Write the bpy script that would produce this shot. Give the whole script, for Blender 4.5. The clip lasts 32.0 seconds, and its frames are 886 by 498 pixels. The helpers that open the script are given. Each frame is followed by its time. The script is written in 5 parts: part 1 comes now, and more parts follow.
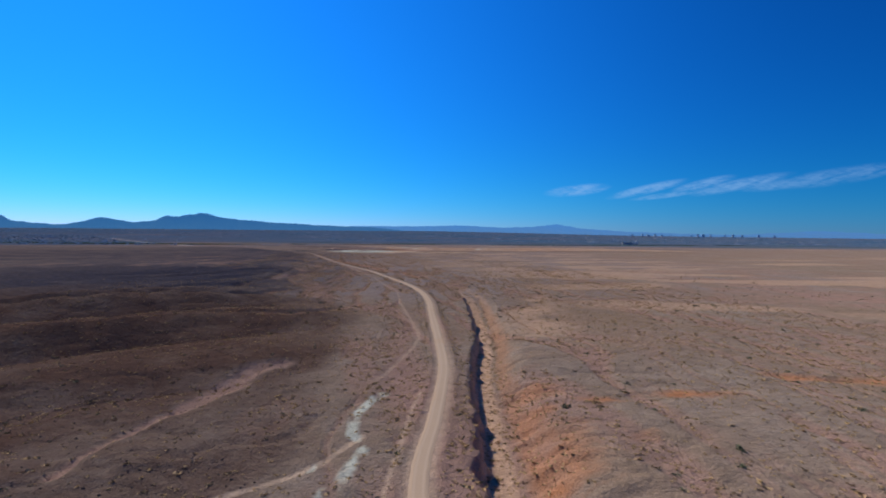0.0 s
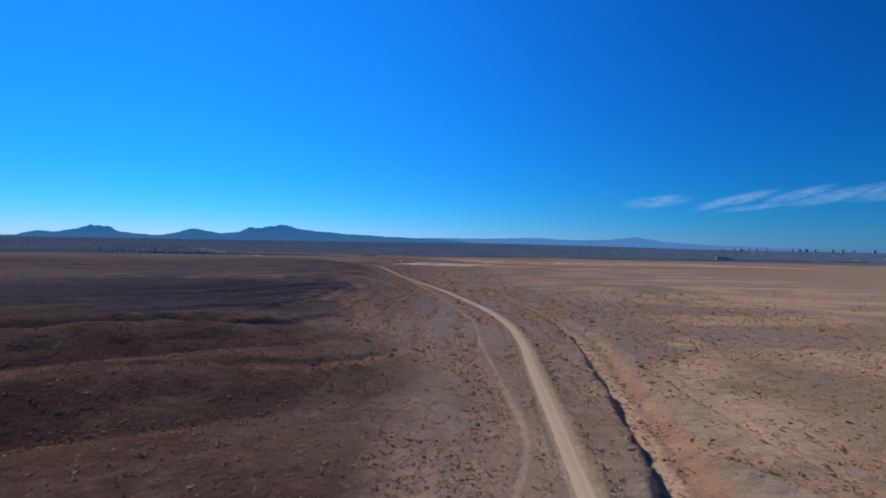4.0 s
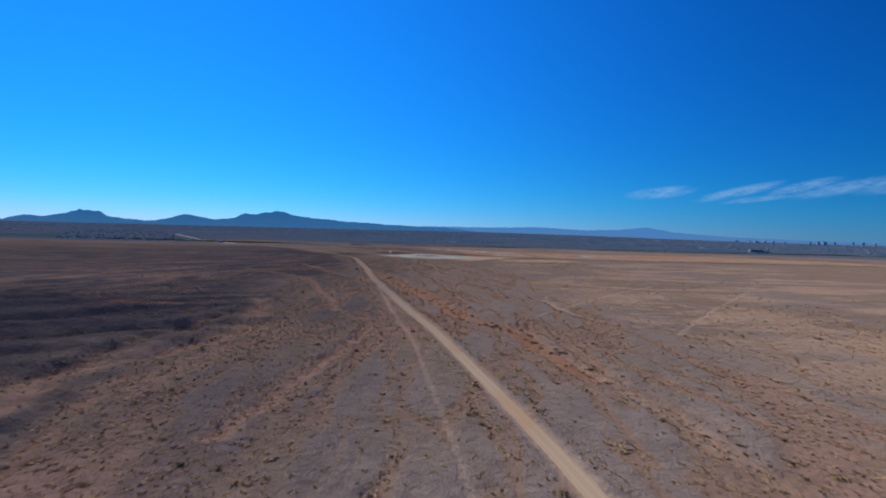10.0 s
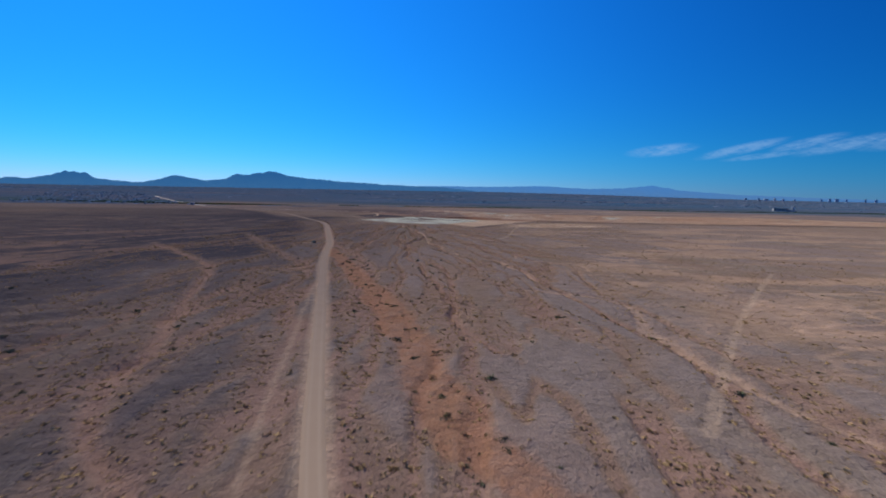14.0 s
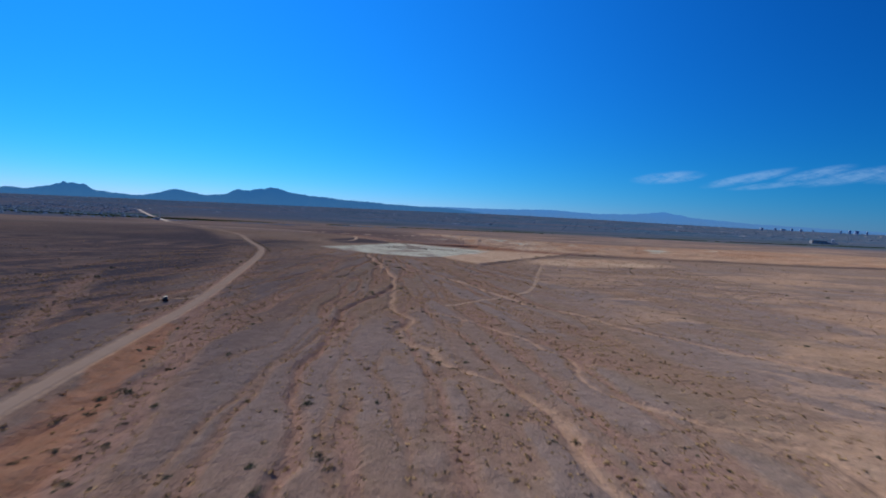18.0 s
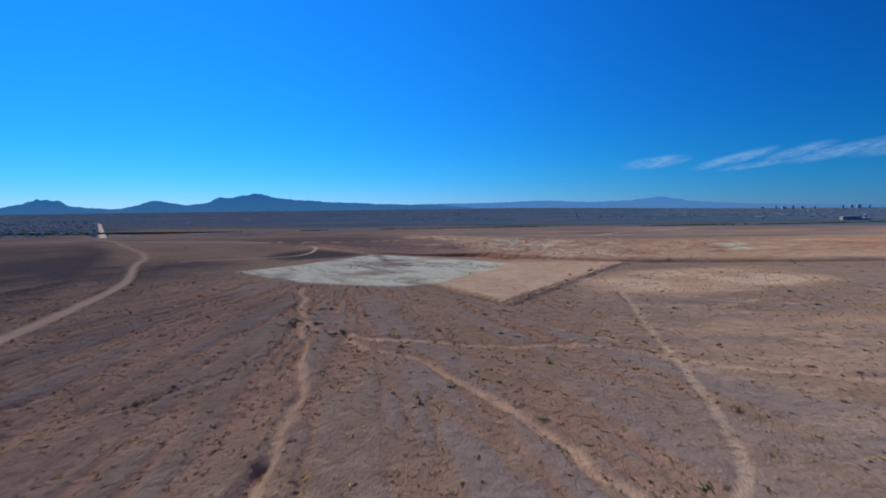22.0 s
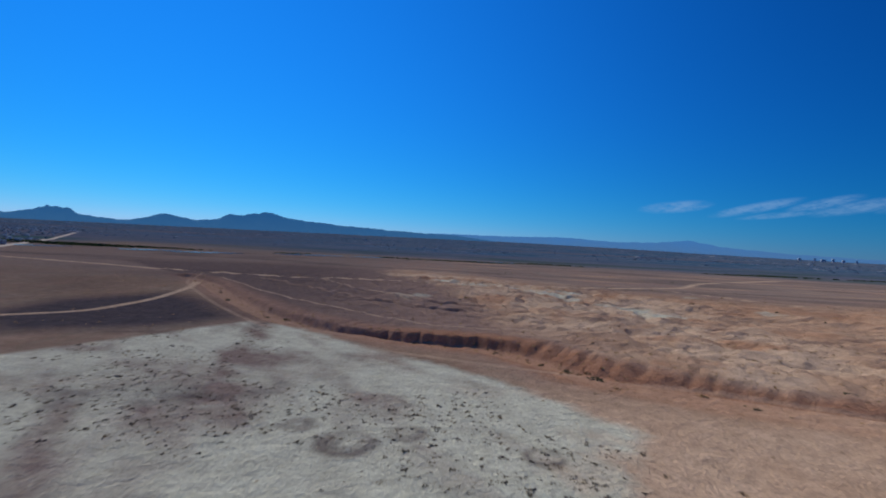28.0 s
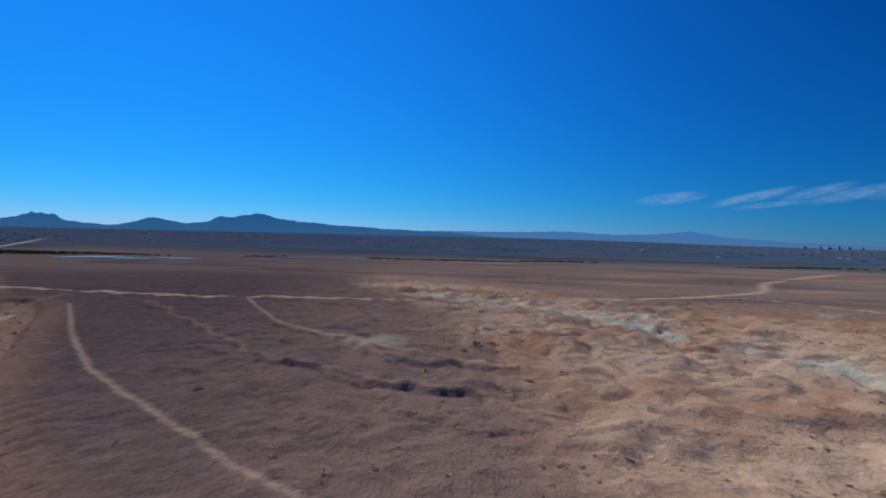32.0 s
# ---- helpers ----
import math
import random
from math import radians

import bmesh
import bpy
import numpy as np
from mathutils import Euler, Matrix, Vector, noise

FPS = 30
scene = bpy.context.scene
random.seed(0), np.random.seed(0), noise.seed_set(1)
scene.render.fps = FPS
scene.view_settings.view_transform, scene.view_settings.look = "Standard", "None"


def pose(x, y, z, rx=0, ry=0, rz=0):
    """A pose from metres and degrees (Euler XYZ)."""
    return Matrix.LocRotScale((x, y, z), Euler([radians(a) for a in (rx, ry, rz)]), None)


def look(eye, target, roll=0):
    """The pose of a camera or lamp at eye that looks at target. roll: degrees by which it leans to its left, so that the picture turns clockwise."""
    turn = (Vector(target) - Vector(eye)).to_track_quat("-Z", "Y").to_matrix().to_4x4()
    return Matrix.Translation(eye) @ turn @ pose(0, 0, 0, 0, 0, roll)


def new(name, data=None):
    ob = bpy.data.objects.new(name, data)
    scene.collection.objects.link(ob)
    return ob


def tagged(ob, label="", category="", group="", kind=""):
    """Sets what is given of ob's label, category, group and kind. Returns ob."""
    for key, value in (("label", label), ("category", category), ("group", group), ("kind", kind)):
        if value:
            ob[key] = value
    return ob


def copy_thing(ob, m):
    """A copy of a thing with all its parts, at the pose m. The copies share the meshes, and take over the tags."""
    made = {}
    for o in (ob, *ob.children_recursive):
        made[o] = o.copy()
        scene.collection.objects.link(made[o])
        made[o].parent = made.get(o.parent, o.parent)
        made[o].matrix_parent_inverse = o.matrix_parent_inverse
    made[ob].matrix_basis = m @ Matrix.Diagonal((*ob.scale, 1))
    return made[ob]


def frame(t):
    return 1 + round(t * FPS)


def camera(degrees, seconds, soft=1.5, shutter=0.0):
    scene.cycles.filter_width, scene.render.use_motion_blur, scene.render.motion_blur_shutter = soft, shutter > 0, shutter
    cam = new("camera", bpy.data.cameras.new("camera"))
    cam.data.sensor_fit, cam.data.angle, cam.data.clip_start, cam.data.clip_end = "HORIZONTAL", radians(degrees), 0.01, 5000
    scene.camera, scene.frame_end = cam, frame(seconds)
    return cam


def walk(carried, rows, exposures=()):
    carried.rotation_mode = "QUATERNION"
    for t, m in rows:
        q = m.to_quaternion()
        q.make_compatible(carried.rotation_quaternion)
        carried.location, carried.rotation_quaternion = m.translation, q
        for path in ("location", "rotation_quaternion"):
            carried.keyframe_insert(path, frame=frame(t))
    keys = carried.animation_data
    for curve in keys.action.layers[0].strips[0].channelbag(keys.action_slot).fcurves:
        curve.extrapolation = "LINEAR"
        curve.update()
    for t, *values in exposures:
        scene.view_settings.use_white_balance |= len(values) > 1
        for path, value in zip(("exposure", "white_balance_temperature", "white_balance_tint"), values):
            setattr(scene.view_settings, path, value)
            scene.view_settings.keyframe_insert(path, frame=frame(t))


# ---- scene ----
# ---------------------------------------------------------------- camera
cam = camera(84.0, 32.0, soft=1.8, shutter=0.4)
# seconds, x, y, z, heading, tilt, lean (degrees)
ROWS = [
    (0, -9.48, -0.00, 29.49, -9.55, -1.59, 0.45),
    (0.5, -8.72, 3.88, 28.84, -5.73, -1.45, 1.47),
    (1, -8.05, 7.81, 28.09, -2.69, -1.63, 1.93),
    (1.5, -7.38, 12.69, 27.33, -2.19, -1.94, 2.06),
    (2, -6.38, 20.14, 26.99, -2.08, -0.57, 2.61),
    (2.5, -6.44, 29.47, 27.10, -1.21, 1.19, 2.41),
    (4.5, -7.79, 76.89, 29.15, -1.53, -1.20, 0.74),
    (5, -7.34, 89.30, 28.44, -1.37, -2.45, 0.86),
    (5.5, -6.62, 101.94, 27.60, -1.83, -3.70, 0.01),
    (6, -5.68, 114.97, 26.85, -2.25, -2.11, -0.90),
    (6.5, -4.84, 128.51, 26.32, -1.92, -2.29, -0.16),
    (7, -4.10, 142.64, 26.04, -1.76, -2.20, 0.59),
    (7.5, -3.25, 157.26, 25.96, -1.49, -2.38, 1.26),
    (8, -2.60, 172.36, 25.99, -1.63, -1.85, 0.84),
    (8.5, -2.05, 187.83, 26.08, -1.40, -1.99, 0.72),
    (9, -1.45, 203.76, 26.40, -1.43, -1.49, 1.31),
    (9.5, -0.78, 219.81, 26.78, -1.11, -2.00, 1.40),
    (10, 0.00, 235.68, 27.08, -1.14, -1.53, 1.44),
    (10.5, 0.81, 251.24, 27.32, -1.11, -1.58, 1.51),
    (11, 1.63, 266.29, 27.51, -1.05, -2.36, 1.59),
    (11.5, 2.28, 280.74, 27.68, -0.94, -2.71, 1.89),
    (12, 3.04, 294.60, 27.69, -0.80, -3.29, 1.97),
    (12.5, 3.70, 308.11, 27.53, -0.90, -3.25, 2.30),
    (13, 4.19, 321.50, 27.20, -1.07, -4.39, 2.44),
    (13.5, 4.56, 334.79, 26.73, -1.06, -5.46, 1.79),
    (14, 5.41, 347.82, 26.12, -1.29, -6.15, 1.03),
    (14.5, 6.83, 361.04, 25.82, -1.75, -4.82, 0.63),
    (15, 8.34, 374.41, 25.96, -1.72, -3.81, 0.52),
    (15.5, 9.68, 388.20, 26.28, -1.54, -3.61, 0.72),
    (17.5, 15.79, 459.83, 27.04, -0.72, -4.50, 2.14),
    (18, 16.47, 477.79, 26.29, -0.67, -3.72, 2.52),
    (18.5, 16.55, 495.57, 25.50, -0.44, -2.75, 2.60),
    (19, 16.38, 513.02, 24.83, -0.44, -2.05, 2.85),
    (19.5, 15.77, 530.09, 24.51, -0.28, -1.79, 2.76),
    (20, 15.21, 546.83, 24.66, -0.74, -1.84, 0.87),
    (20.5, 14.98, 562.98, 25.06, -0.86, -2.25, 0.85),
    (21, 15.38, 578.23, 25.51, -1.32, -2.16, -0.61),
    (21.5, 16.59, 593.58, 25.87, -1.53, -3.40, -1.46),
    (22, 18.32, 608.92, 26.06, -1.44, -4.07, -0.73),
    (22.5, 20.40, 624.17, 26.07, -1.13, -3.31, 0.90),
    (23, 21.93, 638.77, 26.05, -0.49, -2.15, 1.42),
    (23.5, 23.15, 653.04, 26.19, -0.44, -1.20, 1.97),
    (24, 24.06, 667.02, 26.40, -0.19, -1.36, 2.21),
    (24.5, 25.24, 681.72, 26.73, -0.05, -2.13, 1.94),
    (26.5, 28.85, 741.85, 24.59, 0.24, -3.13, 2.84),
    (27, 29.68, 756.15, 24.05, 0.29, -1.98, 3.09),
    (27.5, 30.07, 770.00, 23.63, 0.28, -1.99, 3.12),
    (28, 30.48, 783.13, 23.31, 0.33, -0.50, 2.80),
    (28.5, 30.95, 795.54, 23.13, 0.54, 0.59, 2.91),
    (29, 31.43, 807.34, 23.16, 0.52, 0.33, 3.29),
    (29.5, 31.82, 818.49, 23.23, 0.25, 0.21, 2.56),
    (30, 31.93, 829.19, 23.32, 0.45, 0.15, 2.52),
    (30.5, 32.02, 839.82, 23.44, 0.43, -1.09, 2.54),
    (31, 32.14, 850.77, 23.37, 0.33, -0.98, 2.41),
    (31.5, 32.21, 861.72, 23.20, 0.34, -1.07, 2.34),
    (32, 32.23, 872.76, 23.00, -0.01, -0.80, 1.33),
]


def carried_pose(x, y, z, heading, tilt, lean):
    return pose(x, y, z, 0, 0, heading) @ pose(0, 0, 0, 90 + tilt) @ pose(0, 0, 0, 0, 0, lean)


walk(cam, [(r[0], carried_pose(*r[1:])) for r in ROWS], exposures=[(0, 0.14), (3, 0), (23, 0.0), (28, -0.27), (32, -0.3)])

# ---------------------------------------------------------------- light
SUN_AZ, SUN_EL = -32.0, 38.0      # degrees to the right of straight ahead, and above the horizon


def sky_world():
    world = bpy.data.worlds.new("desert_sky")
    scene.world = world
    world.use_nodes = True
    nt = world.node_tree
    nt.nodes.clear()
    out = nt.nodes.new("ShaderNodeOutputWorld")
    back = nt.nodes.new("ShaderNodeBackground")
    sky = nt.nodes.new("ShaderNodeTexSky")
    sky.sky_type = "NISHITA"
    sky.sun_disc = False
    sky.sun_elevation = radians(SUN_EL)
    sky.sun_rotation = radians(SUN_AZ)
    sky.altitude = 600
    sky.air_density = 1.0
    sky.dust_density = 0.0
    sky.ozone_density = 4.0
    back.inputs["Strength"].default_value = 1.0
    coord = nt.nodes.new("ShaderNodeTexCoord")
    sep = nt.nodes.new("ShaderNodeSeparateXYZ")
    nt.links.new(coord.outputs["Generated"], sep.inputs[0])

    def math_node(op, a, b=None):
        n = nt.nodes.new("ShaderNodeMath")
        n.operation = op
        for i, v in enumerate((a, b)):
            if v is None:
                continue
            if isinstance(v, (int, float)):
                n.inputs[i].default_value = v
            else:
                nt.links.new(v, n.inputs[i])
        return n.outputs[0]

    def ramp(v, a, b, c=0.0, d=1.0):
        n = nt.nodes.new("ShaderNodeMapRange")
        n.interpolation_type = "SMOOTHSTEP"
        nt.links.new(v, n.inputs["Value"])
        for key, val in zip(("From Min", "From Max", "To Min", "To Max"), (a, b, c, d)):
            n.inputs[key].default_value = val
        return n.outputs["Result"]

    az = math_node("MULTIPLY", math_node("ARCTAN2", sep.outputs["X"], sep.outputs["Y"]), 57.2958)
    el = math_node("MULTIPLY", math_node("ARCSINE", sep.outputs["Z"]), 57.2958)
    # thin cirrus: slanting feathers in a low bank
    def strands(along, across, scale, detail, slope):
        vec = nt.nodes.new("ShaderNodeCombineXYZ")
        nt.links.new(math_node("MULTIPLY", az, along), vec.inputs[0])
        nt.links.new(math_node("MULTIPLY", math_node("SUBTRACT", el, math_node("MULTIPLY", az, slope)), across), vec.inputs[1])
        n = nt.nodes.new("ShaderNodeTexNoise")
        for key, v in (("Scale", scale), ("Detail", detail), ("Distortion", 0.8)):
            n.inputs[key].default_value = v
        nt.links.new(vec.outputs[0], n.inputs["Vector"])
        return n.outputs["Fac"]

    wisps = math_node("ADD", math_node("MULTIPLY", strands(0.3, 1.3, 1.5, 5, 0.3), 0.6), math_node("MULTIPLY", strands(0.9, 2.6, 1.5, 6, -0.15), 0.4))
    lobes = None
    # each feather: azimuth, height, half length, half thickness, slope
    for a0, e0, la, le, tip, gain in ((24.7, 5.15, 4.0, 0.75, 0.09, 0.95), (31.9, 5.1, 4.5, 0.6, 0.21, 0.95), (33.8, 4.4, 4.0, 0.36, 0.11, 0.7),
                                      (37.2, 5.45, 3.4, 0.6, 0.22, 0.85), (40.4, 5.25, 5.0, 0.7, 0.18, 0.85), (43.6, 5.1, 3.6, 0.6, 0.1, 0.6), (48.0, 5.6, 5.5, 0.9, 0.12, 0.55)):
        da = math_node("DIVIDE", math_node("SUBTRACT", az, a0), la)
        rise = math_node("MULTIPLY", math_node("SUBTRACT", az, a0), tip)
        de = math_node("DIVIDE", math_node("SUBTRACT", math_node("SUBTRACT", el, e0), rise), le)
        d2 = math_node("ADD", math_node("MULTIPLY", da, da), math_node("MULTIPLY", de, de))
        lobe = math_node("MULTIPLY", ramp(d2, 1.0, 0.0), gain)
        lobes = lobe if lobes is None else math_node("MAXIMUM", lobes, lobe)
    cover = math_node("MULTIPLY", math_node("MULTIPLY", lobes, ramp(wisps, 0.25, 0.7)), 0.5)
    mix = nt.nodes.new("ShaderNodeMix")
    mix.data_type = "RGBA"
    nt.links.new(cover, mix.inputs["Factor"])
    # the deep blue of dry, clear air
    tone = nt.nodes.new("ShaderNodeSeparateColor")
    nt.links.new(sky.outputs["Color"], tone.inputs[0])
    red, green, blue = (tone.outputs[n] for n in ("Red", "Green", "Blue"))
    level = math_node("POWER", math_node("DIVIDE", blue, 6.5), 1.95)
    bright = math_node("DIVIDE", math_node("MULTIPLY", level, 2.3), math_node("ADD", math_node("MULTIPLY", level, 1.5), 1.0))
    # light scattered at right angles to the sun is darkest and deepest in colour
    toward = nt.nodes.new("ShaderNodeVectorMath")
    toward.operation = "DOT_PRODUCT"
    nt.links.new(coord.outputs["Generated"], toward.inputs[0])
    toward.inputs[1].default_value = (math.sin(radians(SUN_AZ)) * math.cos(radians(SUN_EL)), math.cos(radians(SUN_AZ)) * math.cos(radians(SUN_EL)), math.sin(radians(SUN_EL)))
    across = math_node("SUBTRACT", 1.0, math_node("MULTIPLY", toward.outputs["Value"], toward.outputs["Value"]))
    bright = math_node("MULTIPLY", bright, math_node("SUBTRACT", 1.2, math_node("MULTIPLY", across, 0.7)))
    join = nt.nodes.new("ShaderNodeCombineColor")
    for n, (band, power, gain, near, fall) in enumerate(((red, 3.0, 0.25, 1.6, 1.15), (green, 2.5, 1.32, 1.12, 0.3))):
        tint = math_node("MULTIPLY", math_node("POWER", math_node("DIVIDE", band, blue), power), gain)
        tint = math_node("DIVIDE", math_node("MULTIPLY", tint, 1.25), math_node("ADD", math_node("MULTIPLY", tint, 1.5), 1.0))
        tint = math_node("MULTIPLY", tint, math_node("SUBTRACT", near, math_node("MULTIPLY", across, fall)))
        nt.links.new(math_node("MULTIPLY", tint, bright), join.inputs[n])
    nt.links.new(bright, join.inputs[2])
    nt.links.new(join.outputs[0], mix.inputs["A"])
    mix.inputs["B"].default_value = (0.30, 0.50, 0.80, 1)
    nt.links.new(mix.outputs["Result"], back.inputs["Color"])
    nt.links.new(back.outputs[0], out.inputs[0])


sky_world()
sun_data = bpy.data.lights.new("sun", "SUN")
sun_data.energy, sun_data.angle, sun_data.color = 5.0, radians(0.53), (1.0, 0.91, 0.79)
sun = new("sun", sun_data)
sun_dir = Vector((math.sin(radians(SUN_AZ)) * math.cos(radians(SUN_EL)), math.cos(radians(SUN_AZ)) * math.cos(radians(SUN_EL)), math.sin(radians(SUN_EL))))
sun.matrix_world = look((0, 0, 300), Vector((0, 0, 300)) - sun_dir)

# ---------------------------------------------------------------- numbers of the land


def smooth(a, b, v):
    k = np.clip((v - a) / (b - a), 0, 1)
    return k * k * (3 - 2 * k)


def hashed(ix, iy, seed):
    h = (ix.astype(np.int64) * 374761393 + iy.astype(np.int64) * 668265263 + seed * 144665) & 0x7FFFFFFF
    h = ((h ^ (h >> 13)) * 1274126177) & 0x7FFFFFFF
    return ((h ^ (h >> 16)) & 0xFFFF) / 65535.0


def value_noise(x, y, seed):
    ix, iy = np.floor(x), np.floor(y)
    fx, fy = x - ix, y - iy
    fx, fy = fx * fx * (3 - 2 * fx), fy * fy * (3 - 2 * fy)
    a, b = hashed(ix, iy, seed), hashed(ix + 1, iy, seed)
    c, d = hashed(ix, iy + 1, seed), hashed(ix + 1, iy + 1, seed)
    return (a + (b - a) * fx) * (1 - fy) + (c + (d - c) * fx) * fy


def fractal(x, y, size, seed, octaves=3):
    """Noise from -1 to 1 whose largest lumps are size metres wide."""
    total, gain, norm = 0, 1.0, 0.0
    for k in range(octaves):
        total = total + gain * (value_noise(x / size + 17.3 * k, y / size - 9.1 * k, seed + k) * 2 - 1)
        norm += gain
        size, gain = size * 0.48, gain * 0.5
    return total / norm


def spline(points, steps=7):
    """A smooth line through the points."""
    p = [np.array(q, float) for q in points]
    p = [2 * p[0] - p[1]] + p + [2 * p[-1] - p[-2]]
    line = []
    for a, b, c, d in zip(p, p[1:], p[2:], p[3:]):
        for t in np.arange(steps) / steps:
            line.append(0.5 * (2 * b + (c - a) * t + (2 * a - 5 * b + 4 * c - d) * t * t + (3 * b - a - 3 * c + d) * t ** 3))
    return np.array(line + [p[-2]])


def near_line(x, y, line, reach):
    """Distance to the line, signed (right of its course is positive), the share of its length there, and a far value past reach."""
    dist = np.full(x.shape, 1e4)
    side = np.ones(x.shape)
    share = np.zeros(x.shape)
    lo, hi = line.min(0) - reach, line.max(0) + reach
    pick = np.nonzero((x > lo[0]) & (x < hi[0]) & (y > lo[1]) & (y < hi[1]))[0]
    px, py = x[pick], y[pick]
    best, sgn, shr = dist[pick], side[pick], share[pick]
    for n, (a, b) in enumerate(zip(line, line[1:])):
        sub = np.nonzero((px > min(a[0], b[0]) - reach) & (px < max(a[0], b[0]) + reach) & (py > min(a[1], b[1]) - reach) & (py < max(a[1], b[1]) + reach))[0]
        if not len(sub):
            continue
        qx, qy = px[sub], py[sub]
        d = b - a
        t = np.clip(((qx - a[0]) * d[0] + (qy - a[1]) * d[1]) / max(d @ d, 1e-9), 0, 1)
        ex, ey = qx - a[0] - t * d[0], qy - a[1] - t * d[1]
        dd = np.hypot(ex, ey)
        better = dd < best[sub]
        s = sub[better]
        best[s] = dd[better]
        sgn[s] = np.where((ex * d[1] - ey * d[0])[better] >= 0, 1, -1)
        shr[s] = (n + t[better]) / (len(line) - 1)
    dist[pick], side[pick], share[pick] = best, sgn, shr
    return dist, side, share


def in_polygon(x, y, corners, soft):
    """1 inside, 0 outside, with an edge soft metres wide."""
    c = np.array(corners + corners[:1], float)
    inside = np.zeros(x.shape, bool)
    lo, hi = c.min(0) - soft, c.max(0) + soft
    pick = np.nonzero((x > lo[0]) & (x < hi[0]) & (y > lo[1]) & (y < hi[1]))[0]
    px, py, hit = x[pick], y[pick], np.zeros(len(pick), bool)
    for a, b in zip(c, c[1:]):
        if a[1] != b[1]:
            cross = ((a[1] > py) != (b[1] > py)) & (px < (b[0] - a[0]) * (py - a[1]) / (b[1] - a[1]) + a[0])
            hit ^= cross
    inside[pick] = hit
    dist = near_line(x, y, c, soft * 2 + 1)[0]
    return np.clip(0.5 + np.where(inside, 1, -1) * np.minimum(dist, 1e3) / (2 * soft), 0, 1)


# lines of the land, in metres
ROAD = spline([(-8, -60), (-5, 20), (-3, 54), (2, 75), (6, 92), (9, 108), (12.5, 140), (16, 175), (19.5, 208), (20.5, 242), (17.5, 281), (11, 318), (2, 362), (-5, 390), (-11, 417), (-19, 455), (-27.5, 495), (-36, 535), (-44, 579), (-51, 620), (-60, 660), (-69, 700), (-80, 745), (-98, 797), (-131, 860), (-162, 922), (-235, 1020), (-305, 1120), (-390, 1220)])
SIDE_TRACK = spline([(-7, 95), (0, 113), (7, 140), (7, 188), (8, 225), (9, 251), (5, 281), (-1, 329), (-6, 365), (-11, 388), (-18, 428), (-27, 483)])
GULLY = spline([(10, 17), (7, 53), (11, 73), (17, 105), (26, 139), (34, 182), (40, 220), (41, 253), (39, 283), (33, 334), (27, 380)])
CRESTS = np.array([-300, -200, -120, -60, -10, 40, 85, 128, 183, 248, 283, 335, 380, 410, 440, 466, 490, 516, 545, 575, 610, 660, 740, 900])
OCHRE_VALLEY = spline([(-62, 160), (-48, 164), (-33, 167), (-28, 173), (-21, 185), (-12, 198), (-8, 206)])
VALLEY_A = spline([(-70, 226), (-55, 235), (-48, 248), (-39, 261), (-33, 270)])
VALLEY_B = spline([(-90, 240), (-77, 262), (-70, 290), (-67, 313), (-64, 340), (-60, 389), (-57, 430)])
VALLEY_C = spline([(-44, 284), (-46, 292), (-50, 304), (-54, 327), (-52, 350), (-44, 385)])
HILL_EDGE = spline([(-18, -60), (-14, 55), (-16, 73), (-13, 95), (-10, 130), (-6, 160), (-7, 180), (-9, 195), (-12, 213), (-22, 224), (-33, 236), (-32, 265), (-34, 290), (-42, 315), (-42, 340), (-38, 387), (-46, 430), (-66, 500), (-112, 600)])
LEFT_WASH = spline([(-138, 604), (-100, 557), (-70, 514), (-53, 462), (-41, 431), (-32, 400), (-20, 385), (-18, 373), (-21, 340), (-28, 298)])
PINK_WASH = spline([(-45, 586), (-30, 542), (-12, 484), (0, 440), (8, 401), (18, 381), (24, 365), (31, 330)])
FORK_WASH = spline([(-27, 780), (-19, 752), (-13, 727), (-6, 700), (-1, 681), (1, 658), (2.5, 640), (3, 623), (6.8, 611), (10.4, 603), (8, 594), (8.5, 586), (14.7, 575), (20, 564), (27, 557), (33, 545), (33, 530), (37, 515), (38, 498)])
BUSH_WASH = spline([(-12, 722), (-11, 702), (-13, 692), (-19, 683), (-24, 672)])
DEEP_WASH = spline([(0.3, 659), (-1.2, 637), (-3.8, 632), (-6.4, 622), (-7.2, 604), (-5.6, 584), (-5.8, 564), (-4.4, 552), (-1, 541), (1.7, 533), (2.8, 521), (3.2, 512), (5, 500), (9, 478), (11, 450), (16, 425)])
TUFT_LINE = spline([(4, 650), (5, 625), (-1, 600), (-4, 580), (5.5, 561), (10.4, 543), (15.5, 529), (20, 521), (23.5, 514), (25, 500), (30, 470), (38, 440)])
ROAD_WASH = spline([(-69, 704), (-56, 641), (-40.6, 592), (-29, 566), (-25, 548), (-21.5, 537), (-19.4, 527), (-17, 516), (-14, 500)])
NORTH_RUN = spline([(-64, 420), (-53, 387), (-49, 356), (-52, 344), (-60, 330), (-63, 315), (-56, 299)])
WEST_WASH = spline([(-110, 660), (-75, 591), (-57, 557), (-46, 537), (-39, 524), (-34, 500)])
LONG_WASH = spline([(-11, 725), (-1, 711), (14, 695), (30, 670), (41, 642), (47, 630), (61, 614), (74, 592), (100, 564)])
CROSS_WASH = spline([(-10, 721), (-5, 716), (2, 711), (12, 707), (29, 702), (47, 702), (70, 687), (91, 680), (119, 687), (164, 675)])
THIN_WASH = spline([(9.8, 614), (17.6, 612), (25, 604), (33, 594), (39, 580), (44, 572), (42.5, 557), (47, 549), (56, 537), (62, 533), (61, 519)])
TAN_WASH = spline([(30, 482), (51, 466), (48, 439), (48, 414), (56, 390), (79, 363)])
